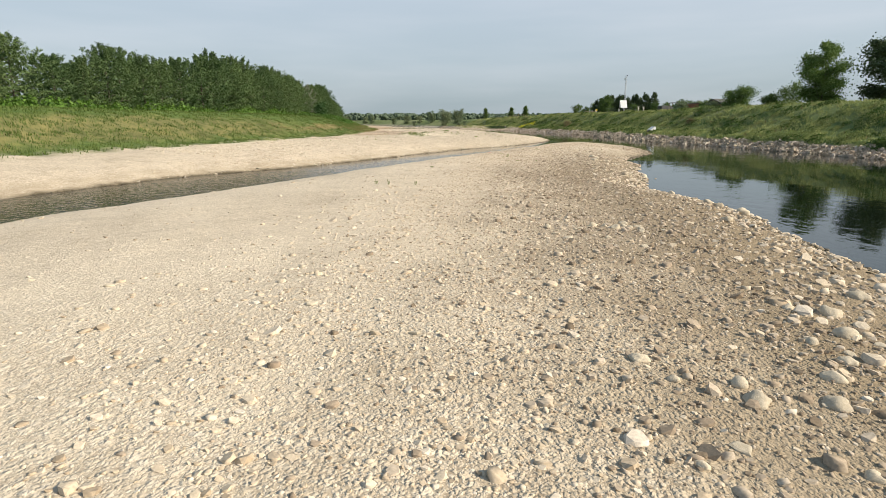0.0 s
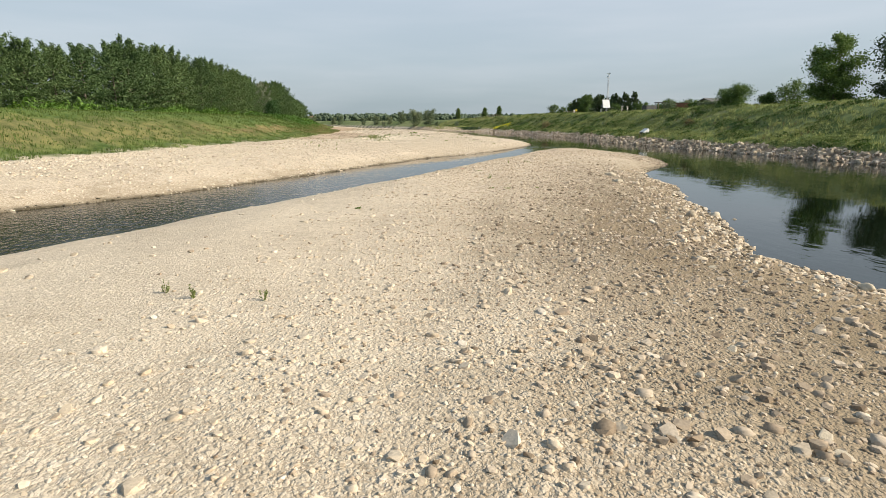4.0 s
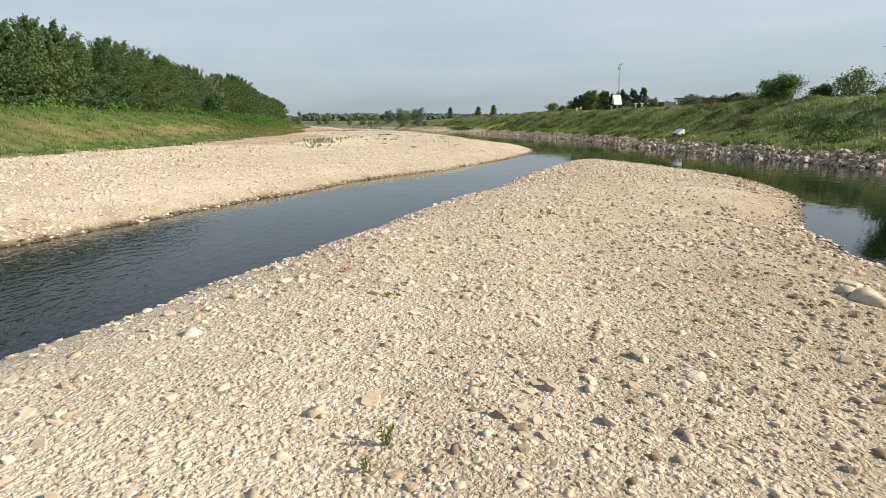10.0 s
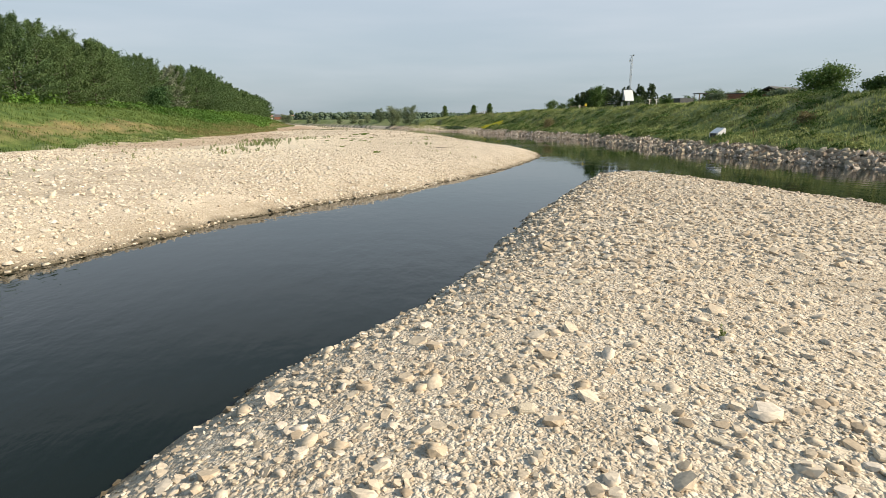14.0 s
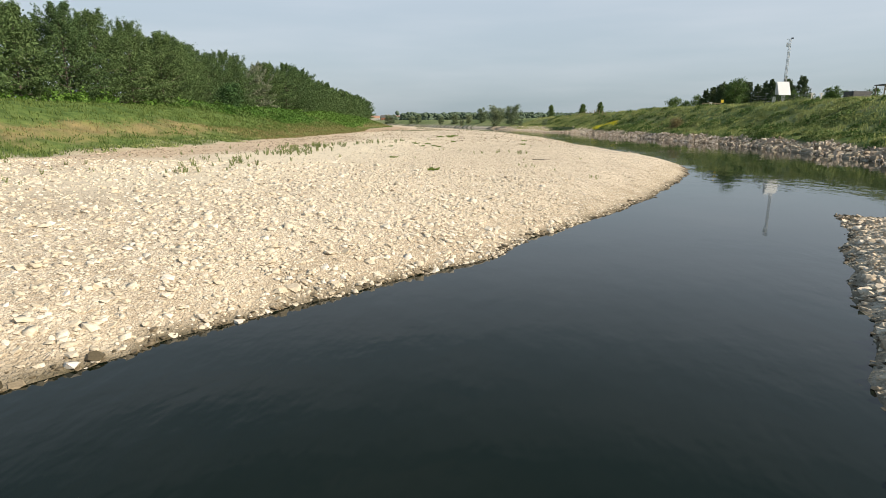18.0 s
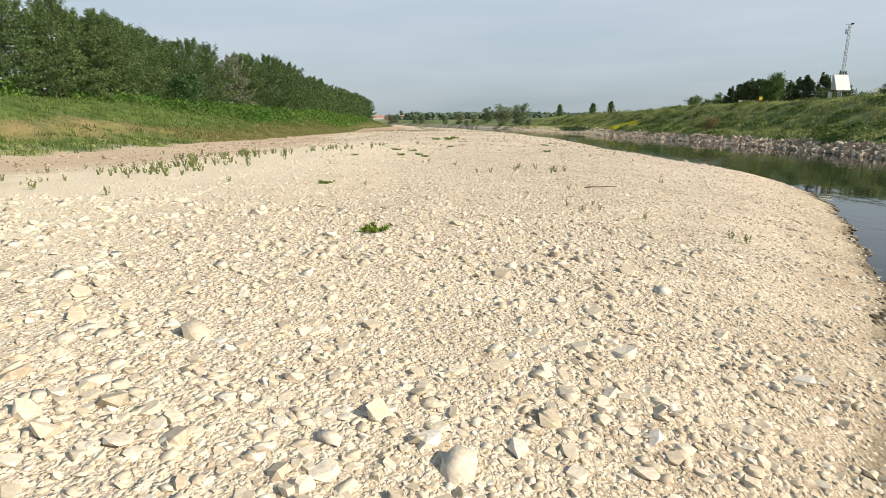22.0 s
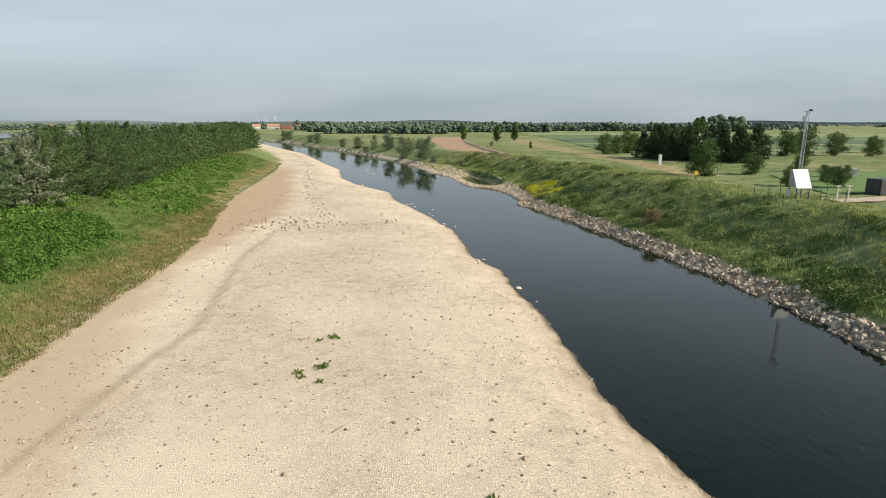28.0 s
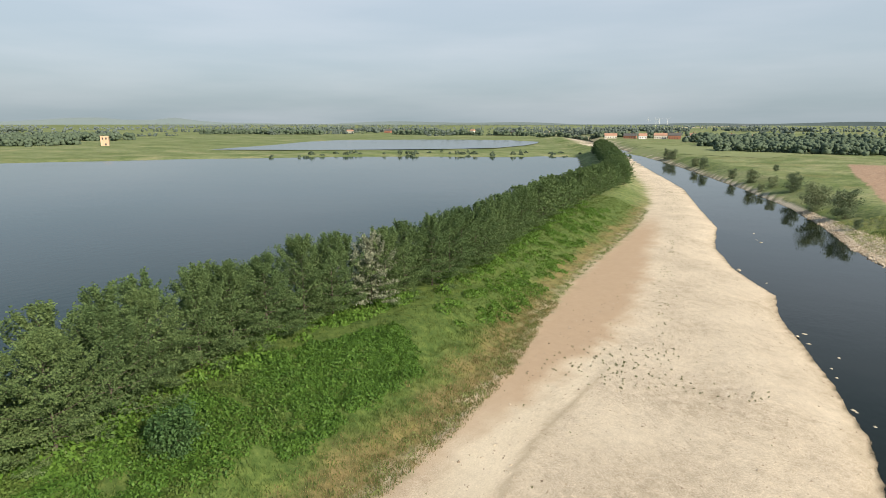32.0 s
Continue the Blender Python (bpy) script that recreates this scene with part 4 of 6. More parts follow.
# stone armour along the right bank
y1 = rng.uniform(20, 300, 8000)
u1 = rng.uniform(-0.15, 1.1, 8000) * along(SPIT, y1)
x1 = along(RIGHT, y1) + u1
xs2 = rng.uniform(20, 300, 5000)
joined_stones("riprap_rubble", along(RIGHT, xs2) + rng.uniform(-0.3, 1.9, 5000), xs2, sizes_of(5000, 0.17, 0.3, 0.09, 0.3), M_RIPRAP, "small broken stone between the quarry stones", (0.5, 0.9), -0.1, 0.3, 9, "stones", CHIPS, False)
far_ = y1 > 196
y3 = rng.uniform(192, 258, 5200)
x3 = along(RIGHT, y3) + rng.uniform(0.0, 1.0, 5200) * along(SPIT, y3)
k3 = ground(x3, y3) > 0.02
joined_stones("bank_gravel", x3[k3], y3[k3], sizes_of(int(k3.sum()), 0.24, 0.4, 0.1, 0.6), M_GRAVEL, "pale gravel spit round a small inlet", (0.3, 0.6), -0.05, 0.3, 14, "gravel", FINE)
joined_stones("bank_gravel", x1[far_], y1[far_], sizes_of(int(far_.sum()), 0.24, 0.4, 0.1, 0.6), M_GRAVEL, "pale gravel spit along the foot of the bank", (0.4, 0.8), -0.1, 0.3, 10, "gravel", FINE)
x1, y1 = x1[~far_], y1[~far_]
riprap = joined_stones("riprap", x1, y1, sizes_of(len(x1), 0.26, 0.34, 0.12, 0.55), M_RIPRAP, "broken brownish-grey quarry stones armouring the river bank", (0.4, 0.75), -0.05, 0.35, 5, "stones", CHIPS, False)
RIP = [mesh_of("riprap_stone", (co * 0.5).tolist(), tri.tolist(), M_ROCK) for co, tri in block_shapes(31, 8)]
for y in np.linspace(58, 135, 290):
    x = along(RIGHT, y) + rng.uniform(-0.2, 1.9)
    ob = new("riprap_stone", RIP[int(rng.integers(0, 8))])
    ob.parent = riprap
    s = rng.uniform(0.32, 0.62)
    ob.location = (x, y, gz(x, y) + 0.22 * s)
    ob.rotation_euler = (rng.uniform(-0.4, 0.4), rng.uniform(-0.4, 0.4), rng.uniform(0, 6.28))
    ob.scale = (s * 1.2, s * 0.9, s * 0.75)


# ---- plants ----
def leaf_cards(points, size, rng, lean=0.7, long=1.5, normals=None):
    """Small four-sided leaves, each its own island, at the points."""
    n = len(points)
    s = size * rng.uniform(0.7, 1.35, n)
    d = rng.normal(0, 1, (n, 3))
    d[:, 2] *= lean
    d /= np.linalg.norm(d, axis=1, keepdims=True)
    if normals is not None:
        d = d * 0.55 + normals
        d /= np.linalg.norm(d, axis=1, keepdims=True)
    a = np.cross(d, rng.normal(0, 1, (n, 3)))
    a /= np.linalg.norm(a, axis=1, keepdims=True) + 1e-9
    b = np.cross(d, a)
    a, b = a * (s * 0.5 * long)[:, None], b * (s * 0.5)[:, None]
    bend = d * (s * 0.12)[:, None]
    v = np.stack([points - a, points - b * 0.8 + bend, points + a, points + b * 0.8 + bend], 1)
    return v.reshape(-1, 3), (np.arange(n * 4).reshape(-1, 4))


def card_mesh(name, v, f, material):
    me = bpy.data.meshes.new(name)
    me.vertices.add(len(v))
    me.vertices.foreach_set("co", np.asarray(v, float).ravel())
    me.loops.add(f.size)
    me.loops.foreach_set("vertex_index", f.ravel())
    me.polygons.add(len(f))
    me.polygons.foreach_set("loop_start", np.arange(len(f)) * f.shape[1])
    me.polygons.foreach_set("loop_total", np.full(len(f), f.shape[1]))
    me.update(calc_edges=True)
    me.materials.append(material)
    return me


def limb(bm, a, b, r0, r1, sides=6):
    a, b = Vector(a), Vector(b)
    q = (b - a).to_track_quat("Z", "Y")
    rings = []
    for p, r in ((a, r0), (b, r1)):
        rings.append([bm.verts.new(p + q @ Vector((r * math.cos(6.2832 * i / sides), r * math.sin(6.2832 * i / sides), 0))) for i in range(sides)])
    for i in range(sides):
        bm.faces.new((rings[0][i], rings[0][(i + 1) % sides], rings[1][(i + 1) % sides], rings[1][i]))


def tree(name, height, reach, base, steep, leaves, leaf, material, label, seed, power=1.4, group="", shape="cone", multi=1):
    """A tapered trunk with limbs, and a crown of many small leaves along them. Returns it at the origin."""
    r = np.random.default_rng(seed)
    t = thing(name, (0, 0, 0), label, "tree", group)
    bm = bmesh.new()
    pts = []
    stems = []
    for k in range(multi):
        a = 6.28 * k / multi + r.uniform(0, 1)
        lean = 0.0 if multi == 1 else reach * 0.45
        stems.append((math.cos(a) * lean, math.sin(a) * lean, height * (1 if k == 0 else r.uniform(0.7, 0.95))))
    count = max(10, int(26 / multi))
    per = max(6, leaves // (count * multi))
    for sx_, sy_, h in stems:
        prev = Vector((sx_ * 0.05, sy_ * 0.05, -0.3))
        steps = 5
        for i in range(1, steps + 1):
            f = i / steps
            p = Vector((sx_ * f + r.normal(0, 0.05), sy_ * f + r.normal(0, 0.05), h * f * 0.96))
            limb(bm, prev, p, 0.02 * height * (1 - 0.9 * (i - 1) / steps) / multi ** 0.5, 0.02 * height * (1 - 0.9 * f) / multi ** 0.5)
            prev = p
        for i in range(count):
            f = base + (1 - base) * (i + r.uniform(0, 0.9)) / count
            a = i * 2.4 + r.uniform(-0.5, 0.5)
            g = (f - base) / (1 - base)
            if shape == "cone":
                length = reach * ((1 - g) ** (1 / power) * 0.9 + 0.12) * r.uniform(0.75, 1.15)
            else:
                length = reach * (math.sin(math.pi * min(1, 0.18 + 0.8 * g)) ** 0.6) * r.uniform(0.8, 1.15) / (multi ** 0.25)
            el = radians(steep[0] + (steep[1] - steep[0]) * g + r.uniform(-10, 10))
            p0 = Vector((sx_ * f, sy_ * f, h * f * 0.94))
            p1 = p0 + Vector((math.cos(a) * math.cos(el), math.sin(a) * math.cos(el), math.sin(el))) * length
            limb(bm, p0, p1, 0.006 * height * (1 - 0.6 * g), 0.01, 4)
            m = int(per * (0.5 + length / reach))
            tufts = 7            # leaves sit in flat fans along the limb
            s = np.clip(r.beta(1.6, 1.0, tufts)[r.integers(0, tufts, m)] + r.normal(0, 0.03, m), 0.05, 1.1)
            side = np.array([-math.sin(a), math.cos(a), 0.0])
            shift = (r.normal(0, 0.16, tufts) * length)[r.integers(0, tufts, m)]
            q = np.array(p0) + (np.array(p1) - np.array(p0)) * s[:, None] + side * (shift * s)[:, None]
            q += r.normal(0, 1, (m, 3)) * (length * 0.07 + 0.14) * np.array([1, 1, 0.38])
            if shape != "cone":     # fuller, rounder clumps
                s = r.beta(1.7, 1.0, m)
                q = np.array(p0) + (np.array(p1) - np.array(p0)) * s[:, None] + r.normal(0, 1, (m, 3)) * (length * 0.15 + 0.15) * np.array([1, 1, 0.8])
            pts.append(q)
            if shape == "cone":      # upright shoots at the ends of the limbs
                up = 0.13 * height * r.uniform(0.6, 1.3)
                for back in (0.0, 0.35):
                    e0 = p1 + (p0 - p1) * back
                    k2 = int(per * 0.3)
                    pts.append(np.array(e0) + np.stack([r.normal(0, 0.12, k2), r.normal(0, 0.12, k2), r.uniform(-0.1, 1.0, k2) * up], 1))
    part("trunk", bm, M_BARK, t)
    pts = np.concatenate(pts)
    v, f = leaf_cards(pts, leaf, r, normals=np.array([[0.0, 0.0, 0.45]]))
    ob = new("crown", card_mesh("crown", v, f, material))
    ob.parent = t
    return t


def poplar(name, height, reach, limbs, shoots, per, leaf, core, material, label, seed, group="", base=0.05):
    """A young poplar: limbs that sweep up from the trunk, each with leafy side shoots, the upper ones upright."""
    r = np.random.default_rng(seed)
    t = thing(name, (0, 0, 0), label, "tree", group)
    bm = bmesh.new()
    pts = []
    for i in range(4):
        limb(bm, (0, 0, -0.3 if i == 0 else height * i / 4.2), (0, 0, height * (i + 1) / 4.2), 0.016 * height * (1 - i / 4.4), 0.016 * height * (1 - (i + 1) / 4.4))

    def spray(p, d, n, length, wide, tall=0.75):
        """Leaves round a shoot, thickest at its middle."""
        f = r.beta(1.5, 1.2, n)
        w = wide * np.sqrt(np.clip(1.15 - f, 0.08, 1))
        pts.append(p + d * (f * length)[:, None] + r.normal(0, 1, (n, 3)) * w[:, None] * np.array([1, 1, tall]))

    for i in range(limbs):
        g = (i + r.uniform(0, 0.8)) / limbs
        z0 = height * (base + (0.93 - base) * g)
        a = i * 2.4 + r.uniform(-0.4, 0.4)
        el = radians(2 + 56 * g ** 1.3 + r.uniform(-9, 9))
        length = reach * (0.4 + 0.6 * math.sin(math.pi * (0.25 + 0.62 * g)) ** 1.2) * (1 - 0.5 * g ** 2.2) * r.uniform(0.8, 1.18)
        out = np.array([math.cos(a), math.sin(a), 0.0])
        side = np.array([-math.sin(a), math.cos(a), 0.0])
        p0 = np.array([0.0, 0.0, z0])
        line = [p0]
        for k in range(3):
            e2 = el + radians(12) * k * (0.4 + g)
            line.append(line[-1] + (out * math.cos(e2) + np.array([0, 0, math.sin(e2)])) * length / 3 + side * r.normal(0, 0.05) * length)
            limb(bm, line[-2], line[-1], 0.005 * height * (1 - 0.3 * k) * (1 - 0.5 * g), 0.005 * height * (1 - 0.3 * (k + 1)) * (1 - 0.5 * g), 4)
        for k in range(shoots):
            f = 0.38 + 0.62 * (k + r.uniform(0, 0.9)) / shoots
            q = min(int(f * 3), 2)
            p = line[q] + (line[q + 1] - line[q]) * (f * 3 - q)
            up = 0.15 + 2.0 * max(g - 0.35, 0.0) + r.uniform(-0.08, 0.16)
            d = out * r.uniform(0.4, 1.0) + side * (0.9 if k % 2 else -0.9) * r.uniform(0.3, 1.2) * (1 - 0.5 * g) + np.array([0, 0, up])
            d /= np.linalg.norm(d)
            spray(p, d, per, (0.4 + 0.2 * length) * r.uniform(0.7, 1.4), 0.13 + 0.025 * length, 0.55 + 0.4 * g)
        spray(line[2], (line[3] - line[2]) / np.linalg.norm(line[3] - line[2]), int(per * 1.3), length * 0.5, 0.15)
    u = r.random(core)                  # the shaded inside of the crown
    w = 0.62 * reach * np.sin(math.pi * (0.22 + 0.66 * u)) * (1 - 0.4 * u ** 2) * np.sqrt(r.random(core))
    a = r.uniform(0, 6.28, core)
    inner = np.stack([np.cos(a) * w, np.sin(a) * w, height * (base + 0.03 + 0.84 * u)], 1)
    for k in range(5):                  # leaders
        d = np.array([r.normal(0, 0.16), r.normal(0, 0.16), 1.0])
        spray(np.array([r.normal(0, 0.25), r.normal(0, 0.25), height * r.uniform(0.82, 0.92)]), d, int(per * 1.2), height * 0.15, 0.13)
    part("trunk", bm, M_BARK, t)
    v, f = leaf_cards(np.concatenate(pts), leaf, r, normals=np.array([[0.1, -0.06, 0.4]]))
    v2, f2 = leaf_cards(inner, leaf * 1.8, r)
    v, f = np.concatenate([v, v2]), np.concatenate([f, f2 + len(v)])
    ob = new("crown", card_mesh("crown", v, f, material))
    ob.parent = t
    return t


def put_away(ob):
    """Removes a model that was only built to be copied."""
    for o in (*ob.children_recursive, ob):
        bpy.data.objects.remove(o)


def plant_trees(models, spots, spread=0):
    for i, (x, y, s) in enumerate(spots):
        m = models[i % len(models)]
        c = copy_thing(m, pose(x, y, gz(x, y) - 0.1, 0, 0, (i * 137) % 360))
        w = (0.35 * spread + (1 - 0.35 * spread) * s) * (0.92 + 0.16 * ((i * 7) % 10) / 10)
        c.scale = (w, w, s)
    for m in models:
        put_away(m)


rt = random.Random(3)
P_LABEL = "young green poplar in a dense row on the bank"
near_models = [poplar("poplar", 9.4, 4.6, 38, 11, 36, 0.112, 1500, M_POPLAR, P_LABEL, 40 + k, "row of poplars") for k in range(4)]
mid_models = [poplar("poplar", 9.4, 4.6, 34, 9, 20, 0.165, 1000, M_POPLAR, P_LABEL, 45 + k, "row of poplars") for k in range(3)]
far_models = [poplar("poplar", 9.4, 4.5, 26, 7, 9, 0.3, 300, M_POPLAR, P_LABEL, 50 + k, "row of poplars") for k in range(3)]
near_spots, mid_spots, far_spots = [], [], []
HEIGHT = curve("-60:.6 50:.6 64:.62 78:.8 88:.9 103:.97 136:.93 150:.84 185:.85 300:.85 420:.9 520:.9")
y = 20.0
while y < 215:
    (near_spots if 108 < y < 180 else mid_spots).append((along(TREES, y) - 2.4 + rt.uniform(-0.8, 0.8), y, along(HEIGHT, y) * rt.uniform(0.86, 1.1)))
    (mid_spots if 100 < y < 185 else far_spots).append((along(TREES, y) - 6.2 + rt.uniform(-1, 1), y + 1.8 + rt.uniform(-1, 1), along(HEIGHT, y) * rt.uniform(0.8, 0.95)))
    y += rt.uniform(3.3, 4.9)
near_spots = [s for s in near_spots if abs(s[1] - 158) > 1.6]
while y < 505:
    far_spots.append((along(TREES, y) - 2.4 + rt.uniform(-1, 1), y, along(HEIGHT, y) * rt.uniform(0.85, 1.1)))
    far_spots.append((along(TREES, y) - 6.6 + rt.uniform(-1, 1), y + 2.5, along(HEIGHT, y) * rt.uniform(0.75, 0.95)))
    y += rt.uniform(4.2, 5.4)
for yy in np.arange(-50, 20, 6.5):
    far_spots.append((along(TREES, yy) - 3 + rt.uniform(-1, 1), yy, along(HEIGHT, yy) * rt.uniform(0.9, 1.1)))
plant_trees(near_models, near_spots, 1)
plant_trees(mid_models, mid_spots, 1)
plant_trees(far_models, far_spots, 1)
plant_trees([poplar("white_poplar", 7.6, 3.9, 30, 11, 20, 0.14, 900, M_SILVER, "silvery white poplar among the green trees", 61)], [(along(TREES, 158) - 1.8, 158, 1.0)])


# ---- grass and low growth ----
M_GRASS = leaf_material("grass_blade", (0.19, 0.235, 0.08), (0.37, 0.41, 0.17), 0.7, 0.3)
M_MEADOW = leaf_material("meadow_blade", (0.075, 0.125, 0.03), (0.16, 0.21, 0.065), 0.7, 0.3)
M_DRYGRASS = leaf_material("dry_grass_blade", (0.19, 0.155, 0.065), (0.34, 0.285, 0.14), 0.8, 0.2)
M_NETTLE = leaf_material("nettle_leaf", (0.055, 0.105, 0.022), (0.13, 0.2, 0.05), 0.6, 0.2)
M_BRAMBLE = leaf_material("bramble_leaf", (0.06, 0.132, 0.023), (0.14, 0.255, 0.046), 0.55, 0.25)
M_WEED = leaf_material("weed_leaf", (0.16, 0.2, 0.07), (0.31, 0.36, 0.15), 0.7, 0.4)
M_MAT = leaf_material("green_weed_leaf", (0.09, 0.14, 0.02), (0.20, 0.29, 0.05), 0.6, 0.2)
M_LUSH = leaf_material("lush_leaf", (0.12, 0.17, 0.052), (0.26, 0.32, 0.125), 0.7, 0.3)
M_SAGE = leaf_material("grey_green_leaf", (0.1, 0.12, 0.05), (0.19, 0.215, 0.1), 0.7, 0.2)
M_ELDER = leaf_material("elder_leaf", (0.035, 0.08, 0.03), (0.075, 0.148, 0.05), 0.6, 0.15)
M_BROWNBUSH = leaf_material("withered_leaf", (0.19, 0.155, 0.075), (0.31, 0.265, 0.14), 0.8, 0.2)


def grass_tufts(name, x, y, height, material, label, seed, blades=6):
    r = np.random.default_rng(seed)
    n = len(x) * blades
    bx, by = np.repeat(x, blades) + r.normal(0, 0.16, n), np.repeat(y, blades) + r.normal(0, 0.16, n)
    bz = ground(bx, by) - 0.03
    h = height * np.repeat(r.uniform(0.5, 1.25, len(x)), blades) * r.uniform(0.6, 1.2, n)
    a = r.uniform(0, 6.28, n)
    lean = r.uniform(0.1, 0.6, n) * h
    w = 0.025 + 0.045 * h
    base = np.stack([bx, by, bz], 1)
    side = np.stack([np.sin(a), -np.cos(a), 0 * a], 1) * w[:, None]
    tip = base + np.stack([np.cos(a) * lean, np.sin(a) * lean, h], 1)
    v = np.stack([base - side, base + side, tip], 1).reshape(-1, 3)
    return tagged(new(name, card_mesh(name, v, np.arange(n * 3).reshape(-1, 3), material)), label, "grass", kind="stuff")


def clumps(name, spots, leaf, per, material, label, seed, category="shrub", kind="stuff", align=0.6, lift=0.0):
    """Low mounds of leaves as one mesh. spots: x, y, radius, height."""
    r = np.random.default_rng(seed)
    vs, fs, base = [], [], 0
    for x, y, rad, h in spots:
        n = int(per * max(0.4, rad))
        d = r.normal(0, 1, (n, 3))
        d[:, 2] = np.abs(d[:, 2])
        d /= np.linalg.norm(d, axis=1, keepdims=True)
        q = d * r.uniform(0.72, 1.08, (n, 1)) * (1 + 0.2 * np.sin(d[:, :1] * 5 + x) * np.cos(d[:, 1:2] * 4 + y))
        p = q * np.array([rad, rad, h]) + np.array([x, y, 0])
        p[:, 2] += ground(p[:, 0], p[:, 1]) - 0.05
        v, f = leaf_cards(p, leaf, r, normals=d * align + np.array([[0.0, 0.0, lift]]))
        vs.append(v), fs.append(f + base)
        base += len(v)
    return tagged(new(name, card_mesh(name, np.concatenate(vs), np.concatenate(fs), material)), label, category, kind=kind)


rg = np.random.default_rng(71)
y_ = rg.uniform(15, 280, 21000)
d_ = rg.uniform(2.3, 20, 21000)
x_ = along(RIGHT, y_) + d_
grass_tufts("bank_grass", x_, y_, 0.36, M_GRASS, "tall unmown green grass on the river bank", 72)
k_ = rg.random(21000) < 0.05
grass_tufts("seeding_grass", x_[k_] + 0.2, y_[k_], 0.45, M_DRYGRASS, "straw-coloured seeding grass among the green", 73, 5)
y_ = rg.uniform(15, 270, 24000)
f_ = rg.random(24000)
x_ = along(GRASS, y_) * (1 - f_) + along(TREES, y_) * f_ - 1.5 * f_
dg = along(GRASS, y_) - x_
dg = dg - 3.0 * smooth(122, 106, y_)
dry_ = (smooth(6.0 - 2.2 * smooth(122, 106, y_), 2.0, dg + 1.8 * wave(x_, y_, 13, 2.2)) * smooth(0.2, 2.0, dg) * smooth(60, 85, y_)) > rg.random(24000) * 0.9
grass_tufts("bank_grass", x_[~dry_], y_[~dry_], 0.24, M_MEADOW, "green meadow grass on the slope below the trees", 74)
grass_tufts("dry_grass", x_[dry_], y_[dry_], 0.17, M_DRYGRASS, "short dry yellowed grass at the top of the gravel", 75)

# rough grass along the top of the gravel
y_ = rg.uniform(112, 180, 11000)
dg = np.abs(rg.normal(0, 1, 11000)) * 4.0 - 0.5
x_ = along(GRASS, y_) - dg
dry_ = rg.random(11000) < 0.75 * smooth(6.5, 2.0, dg + 1.6 * wave(x_, y_, 7, 1.3))
grass_tufts("dry_grass", x_[dry_], y_[dry_], 0.2, M_DRYGRASS, "rough straw-coloured grass along the edge of the gravel", 175)
grass_tufts("bank_grass", x_[~dry_], y_[~dry_], 0.24, M_MEADOW, "rough green grass along the edge of the gravel", 178)

# nettles and shrubs scattered over the right bank
spots = []
for _ in range(330):
    y = rg.uniform(30, 270)
    d = along(SPIT, y) + 0.5 + 12 * rg.random() ** 1.5
    big = rg.random() ** 2
    spots.append((along(RIGHT, y) + d, y, 0.5 + 1.2 * big, 0.25 + 0.6 * big * rg.random()))
clumps("bank_herbs", spots[::2], 0.13, 150, M_GRASS, "pale green herbs and tall grass clumps along the bank", 176)
clumps("bank_nettles", spots[1::2], 0.15, 200, M_NETTLE, "dark green nettles and herbs along the bank", 76)
spots = []
for _ in range(300):
    y = rg.uniform(35, 265)
    d = along(SPIT, y) + 0.8 + 13 * rg.random() ** 1.25
    spots.append((along(RIGHT, y) + d, y, rg.uniform(0.7, 1.7), rg.uniform(0.3, 0.8)))
clumps("lush_herbs", spots[:190], 0.13, 190, M_LUSH, "lush light green herbs standing in the bank grass", 276)
clumps("dark_herbs", spots[190:], 0.14, 210, M_NETTLE, "dark green stands of nettles in the bank grass", 277)
# bramble thicket and bushes under the poplars
quad = [(-32.5, 155.0), (-26.5, 149.5), (-25.0, 133.0), (-38.0, 139.0)]
spots = []
for _ in range(230):
    u, v = rg.random(), rg.random()
    p = [(1 - u) * ((1 - v) * quad[0][i] + v * quad[3][i]) + u * ((1 - v) * quad[1][i] + v * quad[2][i]) for i in (0, 1)]
    spots.append((p[0], p[1], rg.uniform(0.6, 1.2), rg.uniform(0.45, 0.75)))
for _ in range(110):
    spots.append((rg.uniform(-36, -26.5), rg.uniform(121, 134), rg.uniform(0.6, 1.2), rg.uniform(0.4, 0.9)))
clumps("nettle_bed", [(rg.uniform(-37, -25.5), rg.uniform(119, 140), rg.uniform(0.6, 1.1), rg.uniform(0.35, 0.75)) for _ in range(120)], 0.14, 260, M_NETTLE, "light green nettle bed between the brambles", 177)
clumps("bramble_thicket", spots, 0.15, 250, M_BRAMBLE, "dense bright green bramble thicket on the slope", 77)
spots = []
for _ in range(300):
    y = rg.uniform(20, 250)
    spots.append((along(TREES, y) + rg.uniform(-2.5, 1.2), y, rg.uniform(0.6, 1.4), rg.uniform(0.5, 1.5)))
for _ in range(120):
    y = rg.uniform(160, 250)
    spots.append((along(TREES, y) + rg.uniform(2, 9), y, rg.uniform(0.6, 1.3), rg.uniform(0.3, 0.7)))
clumps("undergrowth", spots, 0.22, 120, M_BRAMBLE, "dark green undergrowth along the foot of the trees", 78)
spots = [(along(GRASS, y) - rg.uniform(0.2, 2.0), y, rg.uniform(0.3, 0.9), rg.uniform(0.12, 0.3)) for y in rg.uniform(60, 240, 130)]
clumps("slope_herbs", spots, 0.1, 130, M_GRASS, "small green herbs along the edge of the gravel", 79)


def bush(name, x, y, rad, h, material, label, seed, leaf=0.16, leaves=3200, category="bush"):
    """A rounded bush on several short stems."""
    m = tree(name, h, rad, 0.12, (0, 60), leaves, leaf, material, label, seed, 1.0, "", "round", 3)
    m["category"] = category
    m.location = (x, y, gz(x, y) - 0.05)
    return m


